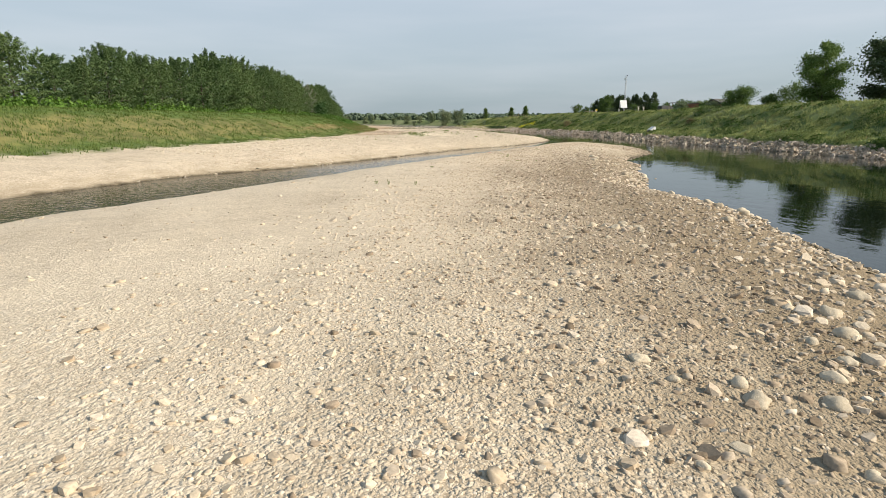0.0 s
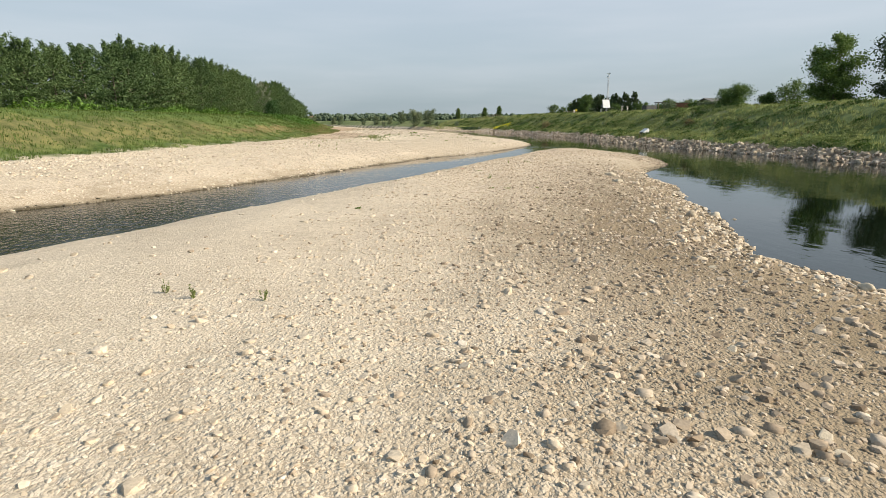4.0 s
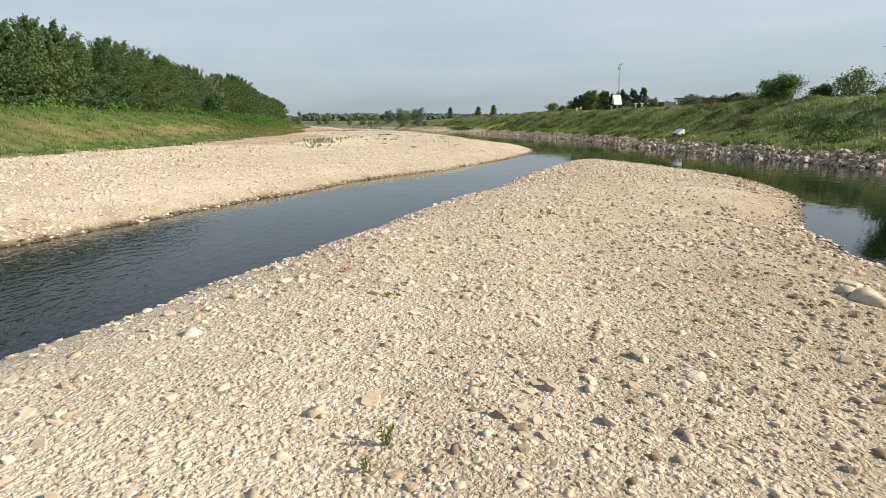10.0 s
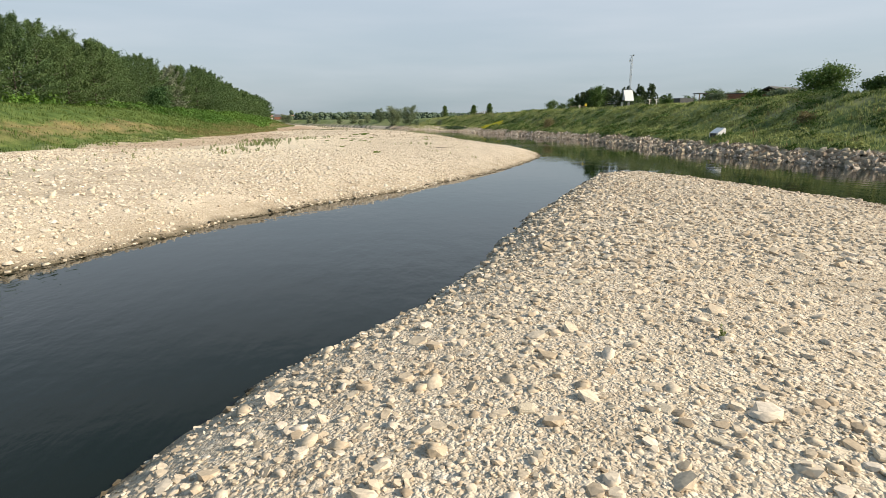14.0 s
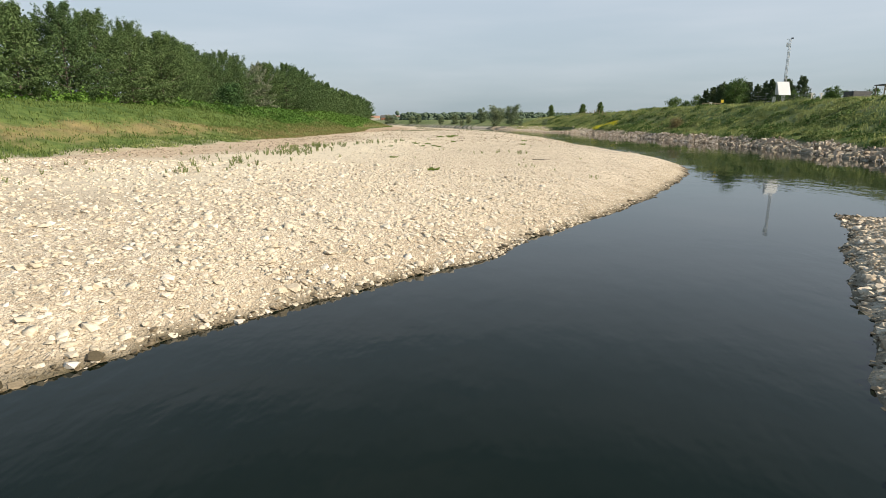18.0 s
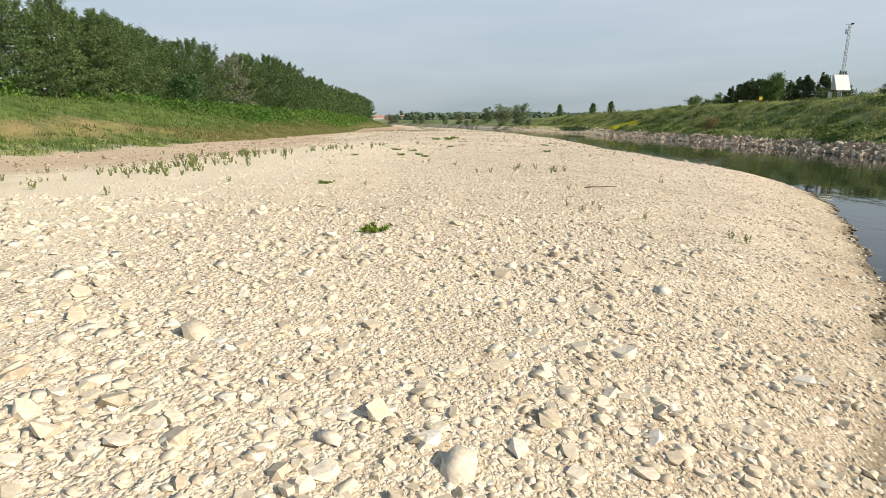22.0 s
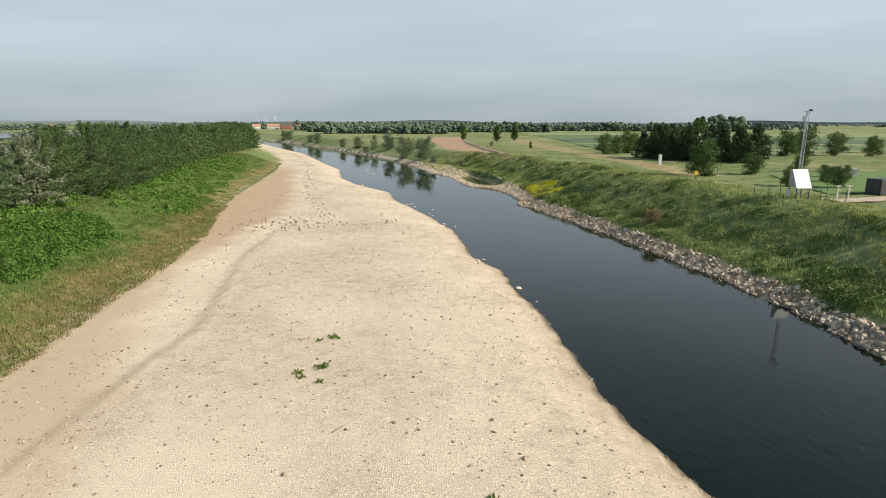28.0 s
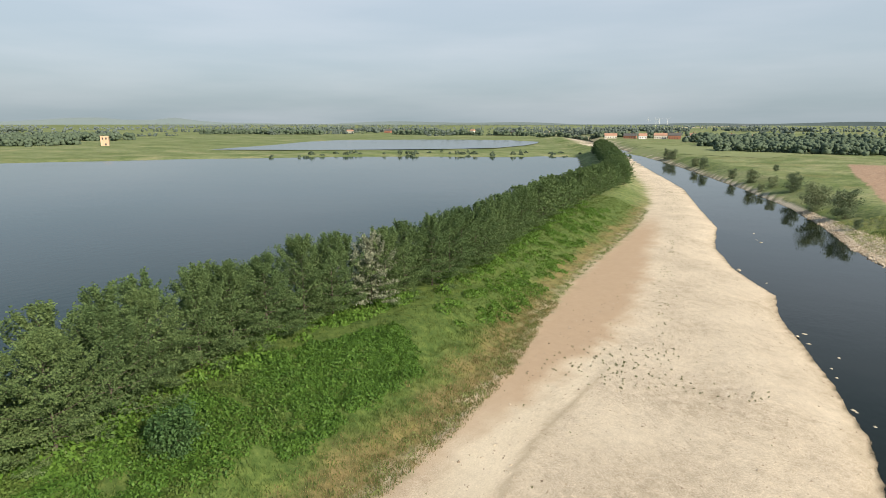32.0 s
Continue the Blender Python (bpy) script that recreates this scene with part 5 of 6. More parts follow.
bush("elder_bush", -29.5, 128.5, 1.7, 3.0, M_ELDER, "dark green elder bush standing in the grass", 80, 0.15, 3600)
bush("withered_bush", 31.8, 162.5, 1.3, 1.5, M_BROWNBUSH, "withered brown bush on the grassy bank", 81, 0.1, 1900)
bush("withered_bush", along(RIGHT, 97) + 7.5, 97, 0.8, 0.9, M_BROWNBUSH, "withered brown shrub on the bank", 82, 0.14, 500)
spots = [(rg.uniform(22.8, 27.5), rg.uniform(192, 204), rg.uniform(0.5, 0.9), rg.uniform(0.25, 0.5)) for _ in range(85)]
clumps("yellow_flowers", spots, 0.1, 300, M_YELLOWFLOWER, "patch of bright yellow flowering herbs on the bank", 83, "flowers")


# ---- weeds on the gravel ----
def weed_model(name, stems, height, spread, leaf, material, label, seed):
    r = np.random.default_rng(seed)
    t = thing(name, (0, 0, 0), label, "plant", "weeds on the gravel")
    pts = []
    for _ in range(stems):
        a, h = r.uniform(0, 6.28), height * r.uniform(0.5, 1.1)
        p0 = np.array([math.cos(a), math.sin(a), 0]) * spread * 0.5 * r.random()
        p1 = p0 + np.array([math.cos(a) * spread * 0.5, math.sin(a) * spread * 0.5, h])
        bm = bmesh.new()
        limb(bm, p0 - np.array([0, 0, 0.03]), p1, 0.008, 0.003, 4)
        part("stem", bm, material, t)
        n = 18
        pts.append(p0 + (p1 - p0) * r.uniform(0.1, 1.0, (n, 1)) + r.normal(0, 0.022, (n, 3)))
    v, f = leaf_cards(np.concatenate(pts), leaf, r, 0.35, 2.4)
    ob = new("leaves", card_mesh("leaves", v, f, material))
    ob.parent = t
    return t


sprigs = [weed_model("weed", 5, 0.58, 0.2, 0.05, M_WEED, "upright grey-green weed growing in the gravel", 90 + k) for k in range(3)]
mats = [weed_model("green_weed", 9, 0.15, 0.6, 0.075, M_MAT, "low bright green weed mat on the stones", 95 + k) for k in range(2)]
WEEDS_NEAR = curve("80:-4.4 86:-5.1 90:-5.8 95:-7.2 98:-6.8 103:-5.5 110:-4.4")
spots = [(along(WEEDS_NEAR, y) + rg.normal(0, 0.9), y, rg.uniform(0.7, 1.5)) for y in np.r_[rg.uniform(78, 110, 90), rg.uniform(88, 98, 60)]]
spots += [(5.7 + rg.normal(0, 0.6), 91.9 + rg.normal(0, 0.5), 0.9) for _ in range(7)]
spots += [(7.2 + rg.normal(0, 0.8), 85.6 + rg.normal(0, 0.5), 0.6) for _ in range(5)]
spots += [(9.1, 84.1, 0.9), (8.9, 84.3, 0.7), (1.5, 94.2, 0.7), (2.8, 93.4, 0.8), (1.6, 95.0, 0.7), (4.2, 90.8, 0.9), (3.8, 90.6, 0.7), (-2.1, 87.0, 0.8), (6.8, 48.8, 0.9), (6.7, 49.2, 0.6), (5.6, 48.6, 0.6), (8.2, 53.5, 0.6), (3.4, 38.8, 0.9), (3.3, 38.5, 0.6), (5.5, 47.7, 0.6), (6.7, 49.0, 0.5), (-3.1, 22.4, 0.8), (-2.6, 22.1, 0.9), (-1.6, 22.0, 0.8), (3.0, 37.8, 0.4), (6.3, 87.9, 0.6)]
spots += [(rg.uniform(-3, 10), rg.uniform(87, 118), rg.uniform(0.4, 0.8)) for _ in range(12)]
spots += [(rg.uniform(-14, -6), rg.uniform(58, 98), rg.uniform(0.4, 1.0)) for _ in range(70)]
for i, (x, y, s) in enumerate(spots):
    s *= 0.4
    c = copy_thing(sprigs[i % 3], pose(x, y, gz(x, y), 0, 0, i * 71 % 360))
    c.scale = (s, s, s)
for i, (x, y, s) in enumerate([(3.1, 81.9, 0.95), (0.4, 87.1, 0.7), (-2.4, 98.4, 0.7), (-0.4, 98.8, 0.8), (0.9, 97.8, 0.7), (-0.5, 102.3, 0.8), (0.5, 99.0, 0.8), (-1.35, 126.6, 1.5), (-2.2, 126.2, 1.0), (-1.4, 122.6, 1.7), (-2.6, 121.8, 1.3), (-2.3, 121.2, 1.0), (-1.2, 120.6, 1.0), (6.4, 111.7, 1.0), (0.8, 107.5, 0.9), (-1.5, 103.2, 1.0), (6.3, 103.6, 0.9), (-1.3, 30.4, 0.5), (3.0, 35.0, 0.5), (3.6, 34.9, 0.45), (4.8, 35.5, 0.4), (7.0, 48.9, 0.5), (3.3, 42.2, 0.5), (4.25, 42.25, 0.3)]):
    s *= 0.55 if y > 60 else 0.42
    c = copy_thing(mats[i % 2], pose(x, y, gz(x, y), 0, 0, i * 47 % 360))
    c.scale = (s, s, s)
for m in sprigs + mats:
    put_away(m)

far_weeds = [(x, 160.5 + 0.28 * (x + 19.7) + rg.normal(0, 1.3), rg.uniform(0.7, 1.3)) for x in rg.uniform(-20, 0, 60)]
far_weeds += [(-13 + rg.normal(0, 2.2), 166 + rg.normal(0, 2.4), rg.uniform(0.7, 1.4)) for _ in range(50)]
WEEDS = curve("165:-11 174:-10.8 183:-13.9 199:-17.6 219:-22 243:-26.8 278:-35 318:-47.3")
far_weeds += [(along(WEEDS, y) + rg.normal(0, 0.9 + 1.3 * (y > 250)), y, rg.uniform(0.7, 1.4)) for y in np.r_[rg.uniform(168, 250, 90), rg.uniform(250, 325, 120)]]
far_weeds += [(rg.uniform(along(GRASS, y) + 1, along(BAR, y) - 4), y, rg.uniform(0.4, 0.8)) for y in rg.uniform(110, 215, 60)]
clumps("bar_weeds", [(x, y, 0.095 * q, 0.2 * q) for x, y, q in far_weeds], 0.065, 60, M_SAGE, "scattered grey-green weeds on the gravel bar", 97, "weeds")

# a scrap of red cloth
bm = bmesh.new()
rows_ = []
for j in range(5):
    rows_.append([bm.verts.new((0.05 * i - 0.12, 0.04 * j - 0.08, 0.03 + 0.025 * math.sin(2.1 * i + 1.7 * j))) for i in range(6)])
for j in range(4):
    for i in range(5):
        if (i, j) not in ((0, 0), (4, 3), (4, 0)):
            bm.faces.new((rows_[j][i], rows_[j][i + 1], rows_[j + 1][i + 1], rows_[j + 1][i]))
bmesh.ops.solidify(bm, geom=bm.faces[:], thickness=0.008)
ob = part("cloth_scrap", bm, varied("faded_red_cloth", (0.6, 0.3, 0.24), (0.72, 0.44, 0.37), 8, 60, 0.9))
ob.location, ob.scale = (2.5, 43.6, gz(2.5, 43.6) + 0.02), (0.75, 0.75, 0.75)
tagged(ob, "faded red scrap of cloth lying on the gravel", "scrap")

# driftwood sticks
for x, y, a, n in ((6.7, 88.2, 0.4, 0.9), (15.3, 104.2, 1.2, 0.7), (0.2, 116.0, 0.9, 0.8)):
    bm = bmesh.new()
    p = Vector((0, 0, 0.03))
    for i in range(4):
        q = p + Vector((n / 4, 0.05 * math.sin(i * 2.1), 0.01 * (-1) ** i))
        limb(bm, p, q, 0.02 - 0.003 * i, 0.017 - 0.003 * i, 6)
        p = q
    ob = part("driftwood_stick", bm, M_BARK)
    ob.location, ob.rotation_euler = (x, y, gz(x, y) + 0.02), (0, 0, a)
    tagged(ob, "bent dark driftwood stick lying on the gravel", "stick")


# ---- trees and shrubs of the right bank ----
def one_tree(x, y, *args, **kw):
    m = tree(*args, **kw)
    m.location = (x, y, gz(x, y) - 0.1)
    return m


one_tree(61.2, 99, "ash_tree", 10.3, 4.6, 0.08, (5, 55), 16000, 0.21, M_ASH, "tall leafy tree standing behind the bank", 100, shape="round", multi=3)
one_tree(71.0, 96, "oak_tree", 11.6, 6.8, 0.03, (0, 55), 16000, 0.28, M_DARKLEAF, "large dark dense tree behind the bank", 101, shape="round", multi=3)
one_tree(84, 108, "oak_tree", 11, 6, 0.05, (5, 55), 9000, 0.32, M_DARKLEAF, "dark dense tree behind the bank", 102, shape="round", multi=3)
one_tree(60, 124.5, "walnut_tree", 4.3, 3.7, 0.1, (5, 55), 7500, 0.19, M_ASH, "low rounded bright green tree behind the crest", 103, shape="round", multi=3)
bush("hedge_bush", 68, 119, 3.6, 4.9, M_BROAD, "loose dark green bush behind the crest", 104, 0.2)
bush("hedge_bush", 65, 121.5, 1.9, 3.0, M_BROAD, "dense low dark green bush behind the crest", 105, 0.2)
bush("hedge_bush", 71, 116, 2.2, 2.8, M_NETTLE, "dense low bush behind the crest", 106, 0.2)
for i, (x, y, r_, h_) in enumerate(((55.5, 143, 1.7, 2.0), (59.5, 138.5, 2.0, 1.9), (62.5, 134, 1.8, 1.7), (58.5, 150, 2.0, 2.8), (61, 147.5, 1.8, 2.2), (63.5, 145, 1.6, 1.8), (56, 128, 1.5, 1.4), (68, 108, 2.4, 2.6))):
    bush("hedge_bush", x, y, r_, h_, M_NETTLE if i % 2 else M_WILLOW, "clipped bush beside the farm building", 107 + i, 0.17, 2600)
# the dark block of conifers and the trees round the field
con = [tree("spruce", 7.4, 2.8, 0.02, (-14, 30), 4200, 0.23, M_DARKLEAF, "dark green spruce in a close clump", 120 + k, 1.3, "clump of spruces") for k in range(3)]
plant_trees(con, [(59 + (i % 7) * 2.3 + rt.uniform(-0.4, 0.4), 228 - (i % 7) * 2.6 + (i // 7) * 5.0, rt.uniform(0.88, 1.08)) for i in range(18)])
bro = [tree("field_tree", 6.0, 3.3, 0.06, (0, 58), 3600, 0.23, M_BROAD, "rounded green field tree", 130 + k, 1.0, "field trees", "round", 3) for k in range(3)]
plant_trees(bro, [(47.8, 184, 0.95), (58, 187.5, 0.58), (55.5, 260, 0.95), (60.5, 265, 0.85), (66, 270, 1.2), (70.5, 272, 0.9), (76, 275, 0.7), (89, 246, 1.0), (95, 248, 0.95), (101, 246, 1.1), (108, 250, 1.25), (115, 247, 1.0), (123, 244, 0.9), (132, 242, 0.95), (141, 240, 0.8), (57, 166, 0.5), (52.0, 168, 0.45), (61, 174, 0.4), (69, 192, 0.5)])
far_pop = [tree("field_poplar", 9.5, 2.2, 0.1, (20, 70), 2600, 0.36, M_BROAD, "upright oval tree in the fields", 140, 1.0, "field trees", "round", 1)]
plant_trees(far_pop, [(23.1, 409, 0.92), (38.5, 383, 0.9), (50.2, 401, 1.05), (43.4, 314, 0.3), (205, 520, 1.4), (214, 530, 1.5)])
wil = [tree("willow_bush", 7.0, 4.3, 0.02, (0, 65), 4000, 0.25, M_WILLOW, "grey-green willow at the water's edge", 150 + k, 1.0, "willows along the river", "round", 4) for k in range(3)]
wspots = [(2.5, 283, 1.05), (-4, 296, 1.1), (-12.5, 332, 0.9), (-20, 345, 0.6), (-29, 363, 0.75), (-39, 380, 0.6), (-60, 425, 0.85), (-67, 440, 0.7), (-92, 490, 0.9), (-98, 500, 0.9), (5.5, 270, 0.35), (13.5, 252, 0.3), (-24, 340, 0.4), (30, 330, 0.3), (-25, 400, 0.4)]
plant_trees(wil, [(max(x, along(RIGHT, y) + 2.2), y, s) for x, y, s in wspots])


# ---- the gauging hut and its mast ----
def box_mesh(bm, x0, x1, y0, y1, z0, z1, bevel=0.0):
    r = bmesh.ops.create_cube(bm, size=1.0)
    for v in r["verts"]:
        v.co = ((x0 + x1) / 2 + v.co.x * (x1 - x0), (y0 + y1) / 2 + v.co.y * (y1 - y0), (z0 + z1) / 2 + v.co.z * (z1 - z0))
    if bevel:
        es = list({e for v in r["verts"] for e in v.link_edges})
        bmesh.ops.bevel(bm, geom=es, offset=bevel, segments=1, affect="EDGES")


def box_part(name, dims, material, parent, label="", bevel=0.01):
    bm = bmesh.new()
    box_mesh(bm, *dims, bevel)
    return part(name, bm, material, parent, label)


def prism(pts, x0, x1):
    """A solid with the outline pts in y and z, from x0 to x1."""
    bm = bmesh.new()
    a = [bm.verts.new((x0, y, z)) for y, z in pts]
    b = [bm.verts.new((x1, y, z)) for y, z in pts]
    n = len(pts)
    bm.faces.new(a[::-1])
    bm.faces.new(b)
    for i in range(n):
        bm.faces.new((a[i], a[(i + 1) % n], b[(i + 1) % n], b[i]))
    bmesh.ops.recalc_face_normals(bm, faces=bm.faces)
    return bm


HX, HY = 45.2, 155.9
hz = gz(HX, HY)
hut = thing("gauging_hut", (HX, HY, hz), "small gauging hut with a sloping white front on steel legs", "hut")
hut.rotation_euler = (0, 0, radians(2))
hut.scale = (0.84, 0.84, 0.9)
part("body", prism([(-0.75, 1.35), (0.95, 1.35), (0.95, 3.3), (0.45, 3.3)], -0.95, 0.95), M_GREY, hut, "grey sheet-metal body")
part("front_panel", prism([(-0.84, 1.22), (-0.79, 1.19), (0.46, 3.40), (0.41, 3.43)], -1.02, 1.02), M_WHITE, hut, "sloping white front panel")
box_part("roof", (-1.0, 1.0, 0.46, 1.0, 3.3, 3.36), M_GREY, hut)
for x in (-0.85, 0.85):
    for y in (-0.65, 0.85):
        box_part("leg", (x - 0.05, x + 0.05, y - 0.05, y + 0.05, -0.2, 1.36), M_DARK, hut)
box_part("cabinet", (-1.35, -0.98, 0.2, 0.7, 0.0, 1.0), M_PLASTER, hut, "small pale cabinet")
mx, my = 45.9, 157.4
mast = thing("lattice_mast", (mx, my, gz(mx, my)), "tall thin grey lattice mast behind the hut", "mast")
mast.rotation_euler = (0, 0, radians(-20))
MH = 9.5
for x, y in ((-0.18, -0.1), (0.18, -0.1), (0, 0.2)):
    bm = bmesh.new()
    limb(bm, (x, y, -0.2), (x * 0.75, y * 0.75, MH), 0.04, 0.032, 6)
    part("leg", bm, M_GALV, mast)
for i in range(24):
    z = 0.3 + i * 0.385
    k = 1 - 0.25 * z / MH
    bm = bmesh.new()
    limb(bm, (-0.18 * k, -0.1 * k, z), (0.18 * k, -0.1 * k, z), 0.02, 0.02, 4)
    part("rung", bm, M_GALV, mast)
    bm = bmesh.new()
    limb(bm, (0.18 * k, -0.1 * k, z), (0, 0.2 * k, z + 0.3), 0.017, 0.017, 4)
    part("brace", bm, M_GALV, mast)
box_part("antenna_box", (-0.42, -0.2, -0.12, 0.1, MH - 1.1, MH - 0.5), M_WHITE, mast, "white antenna box")
box_part("top_bar", (-0.45, 0.4, -0.03, 0.03, MH - 0.02, MH + 0.05), M_GALV, mast)
box_part("camera_head", (0.1, 0.42, -0.08, 0.08, MH + 0.05, MH + 0.2), M_DARK, mast)

fence = thing("wire_fence", (HX, HY, hz), "low dark wire fence round the hut", "fence")
fpts = [(-3.4, -2.6), (-3.4, 0), (-3.4, 2.8), (0, 3.4), (3.2, 3.4), (3.4, 0.4), (3.4, -2.6), (0.4, -2.9)]
for i, (x, y) in enumerate(fpts):
    bz = gz(HX + x, HY + y) - hz
    bm = bmesh.new()
    limb(bm, (x, y, bz - 0.2), (x, y, bz + 1.3), 0.04, 0.035, 6)
    part("post", bm, M_DARK, fence)
    if i < len(fpts) - 1:
        x2, y2 = fpts[i + 1]
        b2 = gz(HX + x2, HY + y2) - hz
        for h in (0.4, 0.85, 1.22):
            bm = bmesh.new()
            limb(bm, (x, y, bz + h), (x2, y2, b2 + h), 0.006, 0.006, 4)
            part("wire", bm, M_GREY, fence)
for x, y in ((49.0, 155.2), (50.4, 155.4)):
    t = thing("gate_post", (x, y, gz(x, y)), "pale post with a short crossbar beside the path", "post", "gate posts")
    box_part("upright", (-0.06, 0.06, -0.06, 0.06, -0.1, 1.55), M_PLASTER, t)
    box_part("crossbar", (-0.35, 0.35, -0.05, 0.05, 1.42, 1.52), M_PLASTER, t)
    box_part("lower_bar", (-0.06, 0.3, -0.04, 0.04, 1.05, 1.13), M_PLASTER, t)
t = thing("container", (57.5, 159.5, gz(57.5, 159.5)), "dark metal storage container beside the path", "container")
t.rotation_euler = (0, 0, 0.3)
box_part("body", (-1.6, 1.6, -0.9, 0.9, 0.05, 1.9), M_DARK, t, bevel=0.03)
box_part("door", (-1.66, -1.6, -0.8, 0.8, 0.15, 1.8), M_DARK, t)
t = thing("feed_trough", (68.6, 181.5, gz(68.6, 181.5)), "grey corrugated field shelter on the meadow", "shelter")
box_part("wall", (-2.4, 2.4, -0.6, 0.6, 0.0, 1.25), M_GREY, t, bevel=0.03)
box_part("roof", (-2.5, 2.5, -0.75, 0.75, 1.25, 1.36), M_GREY, t)
t = thing("yellow_sign", (43.2, 176.2, gz(43.2, 176.2)), "small yellow sign on a short fence", "sign")
box_part("board", (-0.25, 0.25, -0.03, 0.03, 0.75, 1.3), M_SIGN, t)
box_part("post", (-0.04, 0.04, 0.03, 0.1, -0.1, 1.3), M_DARK, t)
for x in (-1.2, -2.4, -3.4):
    box_part("fence_post", (x - 0.05, x + 0.05, -0.05, 0.05, -0.3, 0.8), M_WOOD, t)
box_part("rail", (-3.5, 0.0, -0.03, 0.03, 0.55, 0.66), M_WOOD, t)
t = thing("white_pillar", (51.2, 209, gz(51.2, 209)), "white pillar with wooden rail by the track", "pillar")
box_part("pillar", (-0.25, 0.25, -0.25, 0.25, -0.1, 1.9), M_WHITE, t, bevel=0.03)
box_part("cap", (-0.3, 0.3, -0.3, 0.3, 1.9, 2.0), M_PLASTER, t)
box_part("rail", (0.6, 3.8, -0.06, 0.06, 0.5, 0.65), M_WOOD, t)
for x in (0.7, 3.6):
    box_part("rail_post", (x, x + 0.12, -0.06, 0.06, -0.1, 0.5), M_WOOD, t)
# white outfall flap among the stones
wx, wy = along(RIGHT, 104.4) + 4.0, 104.4
t = thing("outfall", (wx, wy, gz(wx, wy)), "white concrete outfall head above the stones", "outfall")
t.rotation_euler = (0, 0, radians(-75))
part("head", prism([(-0.35, -0.2), (0.6, -0.2), (0.6, 0.75), (0.45, 0.85), (-0.35, 0.35)], -0.55, 0.55), M_WHITE, t)
box_part("flap", (-0.4, 0.4, -0.42, -0.36, -0.15, 0.3), M_DARK, t)

# farm building behind the crest
t = thing("farm_building", (63.5, 138.5, gz(63.5, 138.5) - 0.9), "low brick farm building with a brown tiled roof", "building")
t.rotation_euler = (0, 0, radians(28))
FW, FD, FH = 7.0, 4.6, 2.4
for nm, dims in (("wall", (-FW / 2, FW / 2, -FD / 2, -FD / 2 + 0.25, -0.3, FH)), ("wall", (-FW / 2, FW / 2, FD / 2 - 0.25, FD / 2, -0.3, FH)), ("wall", (-FW / 2, -FW / 2 + 0.25, -FD / 2 + 0.25, FD / 2 - 0.25, -0.3, FH)), ("wall", (FW / 2 - 0.25, FW / 2, -FD / 2 + 0.25, FD / 2 - 0.25, -0.3, FH))):
    box_part(nm, dims, M_BRICK, t)
part("roof", prism([(-FD / 2 - 0.3, FH - 0.1), (0, FH + 1.0), (FD / 2 + 0.3, FH - 0.1), (FD / 2 + 0.3, FH + 0.08), (0, FH + 1.18), (-FD / 2 - 0.3, FH + 0.08)], -FW / 2 - 0.3, FW / 2 + 0.3), M_SLATE, t, "dull brown roof")
for x in (-2.6, 0.4, 2.8):
    w = box_part("window", (x - 0.45, x + 0.45, -FD / 2 - 0.03, -FD / 2 + 0.02, 1.0, 1.9), M_WHITE, t)
    box_part("pane", (x - 0.37, x + 0.37, -FD / 2 - 0.05, -FD / 2 - 0.03, 1.08, 1.82), M_DARK, w)
t = thing("garden_wall", (58.0, 143.5, gz(58, 143.5) - 0.5), "long dark brick wall beside the farm building", "wall")
t.rotation_euler = (0, 0, radians(-40))
box_part("wall", (-3.2, 3.2, -0.15, 0.15, -0.3, 2.3), M_BRICK, t)
box_part("coping", (-3.3, 3.3, -0.2, 0.2, 2.3, 2.4), M_SLATE, t)
t = thing("carport", (57.5, 157.0 - 6.0, gz(57.5, 151)), "flat-roofed open shed with dark posts", "shed")
box_part("roof", (-1.8, 1.8, -1.2, 1.2, 2.2, 2.35), M_SLATE, t)
for x in (-1.6, 1.6):
    for y in (-1.0, 1.0):
        box_part("post", (x - 0.06, x + 0.06, y - 0.06, y + 0.06, -0.2, 2.2), M_WOOD, t)

# ---- fields, tracks and the earthworks ----
M_EARTH = varied("bare_earth", (0.26, 0.165, 0.115), (0.40, 0.28, 0.20), 0.25, 2.5, 0.95, 0, 0.6, 0.1)
M_PATH = varied("gravel_path", (0.34, 0.27, 0.2), (0.46, 0.38, 0.3), 0.6, 6, 0.95, 0, 0.3, 0.02)
M_LAWN = varied("lawn", (0.07, 0.14, 0.025), (0.10, 0.18, 0.035), 0.3, 5, 0.95, 0, 0.4, 0.03)
M_CROP = varied("young_crop", (0.075, 0.125, 0.045), (0.11, 0.17, 0.065), 0.05, 1.5, 0.95, 0, 0.3, 0.05)
M_CROP2 = varied("pale_crop", (0.16, 0.19, 0.07), (0.22, 0.25, 0.10), 0.05, 1.5, 0.95, 0, 0.3, 0.05)
M_CROP3 = varied("dark_crop", (0.045, 0.09, 0.04), (0.07, 0.125, 0.055), 0.05, 1.5, 0.95, 0, 0.3, 0.05)
bm = bmesh.new()
for i, (x, y) in enumerate([(26.4, 250), (25.6, 268), (24.6, 300), (23.8, 330), (23.2, 370), (22.8, 430)]):
    z = gz(x, y)
    row = [bm.verts.new((x + d, y, z + h)) for d, h in ((-1.6, -0.1), (-0.5, 0.45 * (0 < i < 5)), (0.4, 0.5 * (0 < i < 5)), (1.8, -0.1))]
    if i:
        for a in range(3):
            bm.faces.new((last[a], last[a + 1], row[a + 1], row[a]))
    last = row
tagged(part("earth_bank", bm, M_EARTH), "low heaped ridge of dug brown earth", "earth", kind="structure")
draped("gravel_path", [(48, 152.5), (72, 158), (72, 161), (48, 155.2)], M_PATH, "pale gravel path to the hut", 0.07, 12, 4, "path")
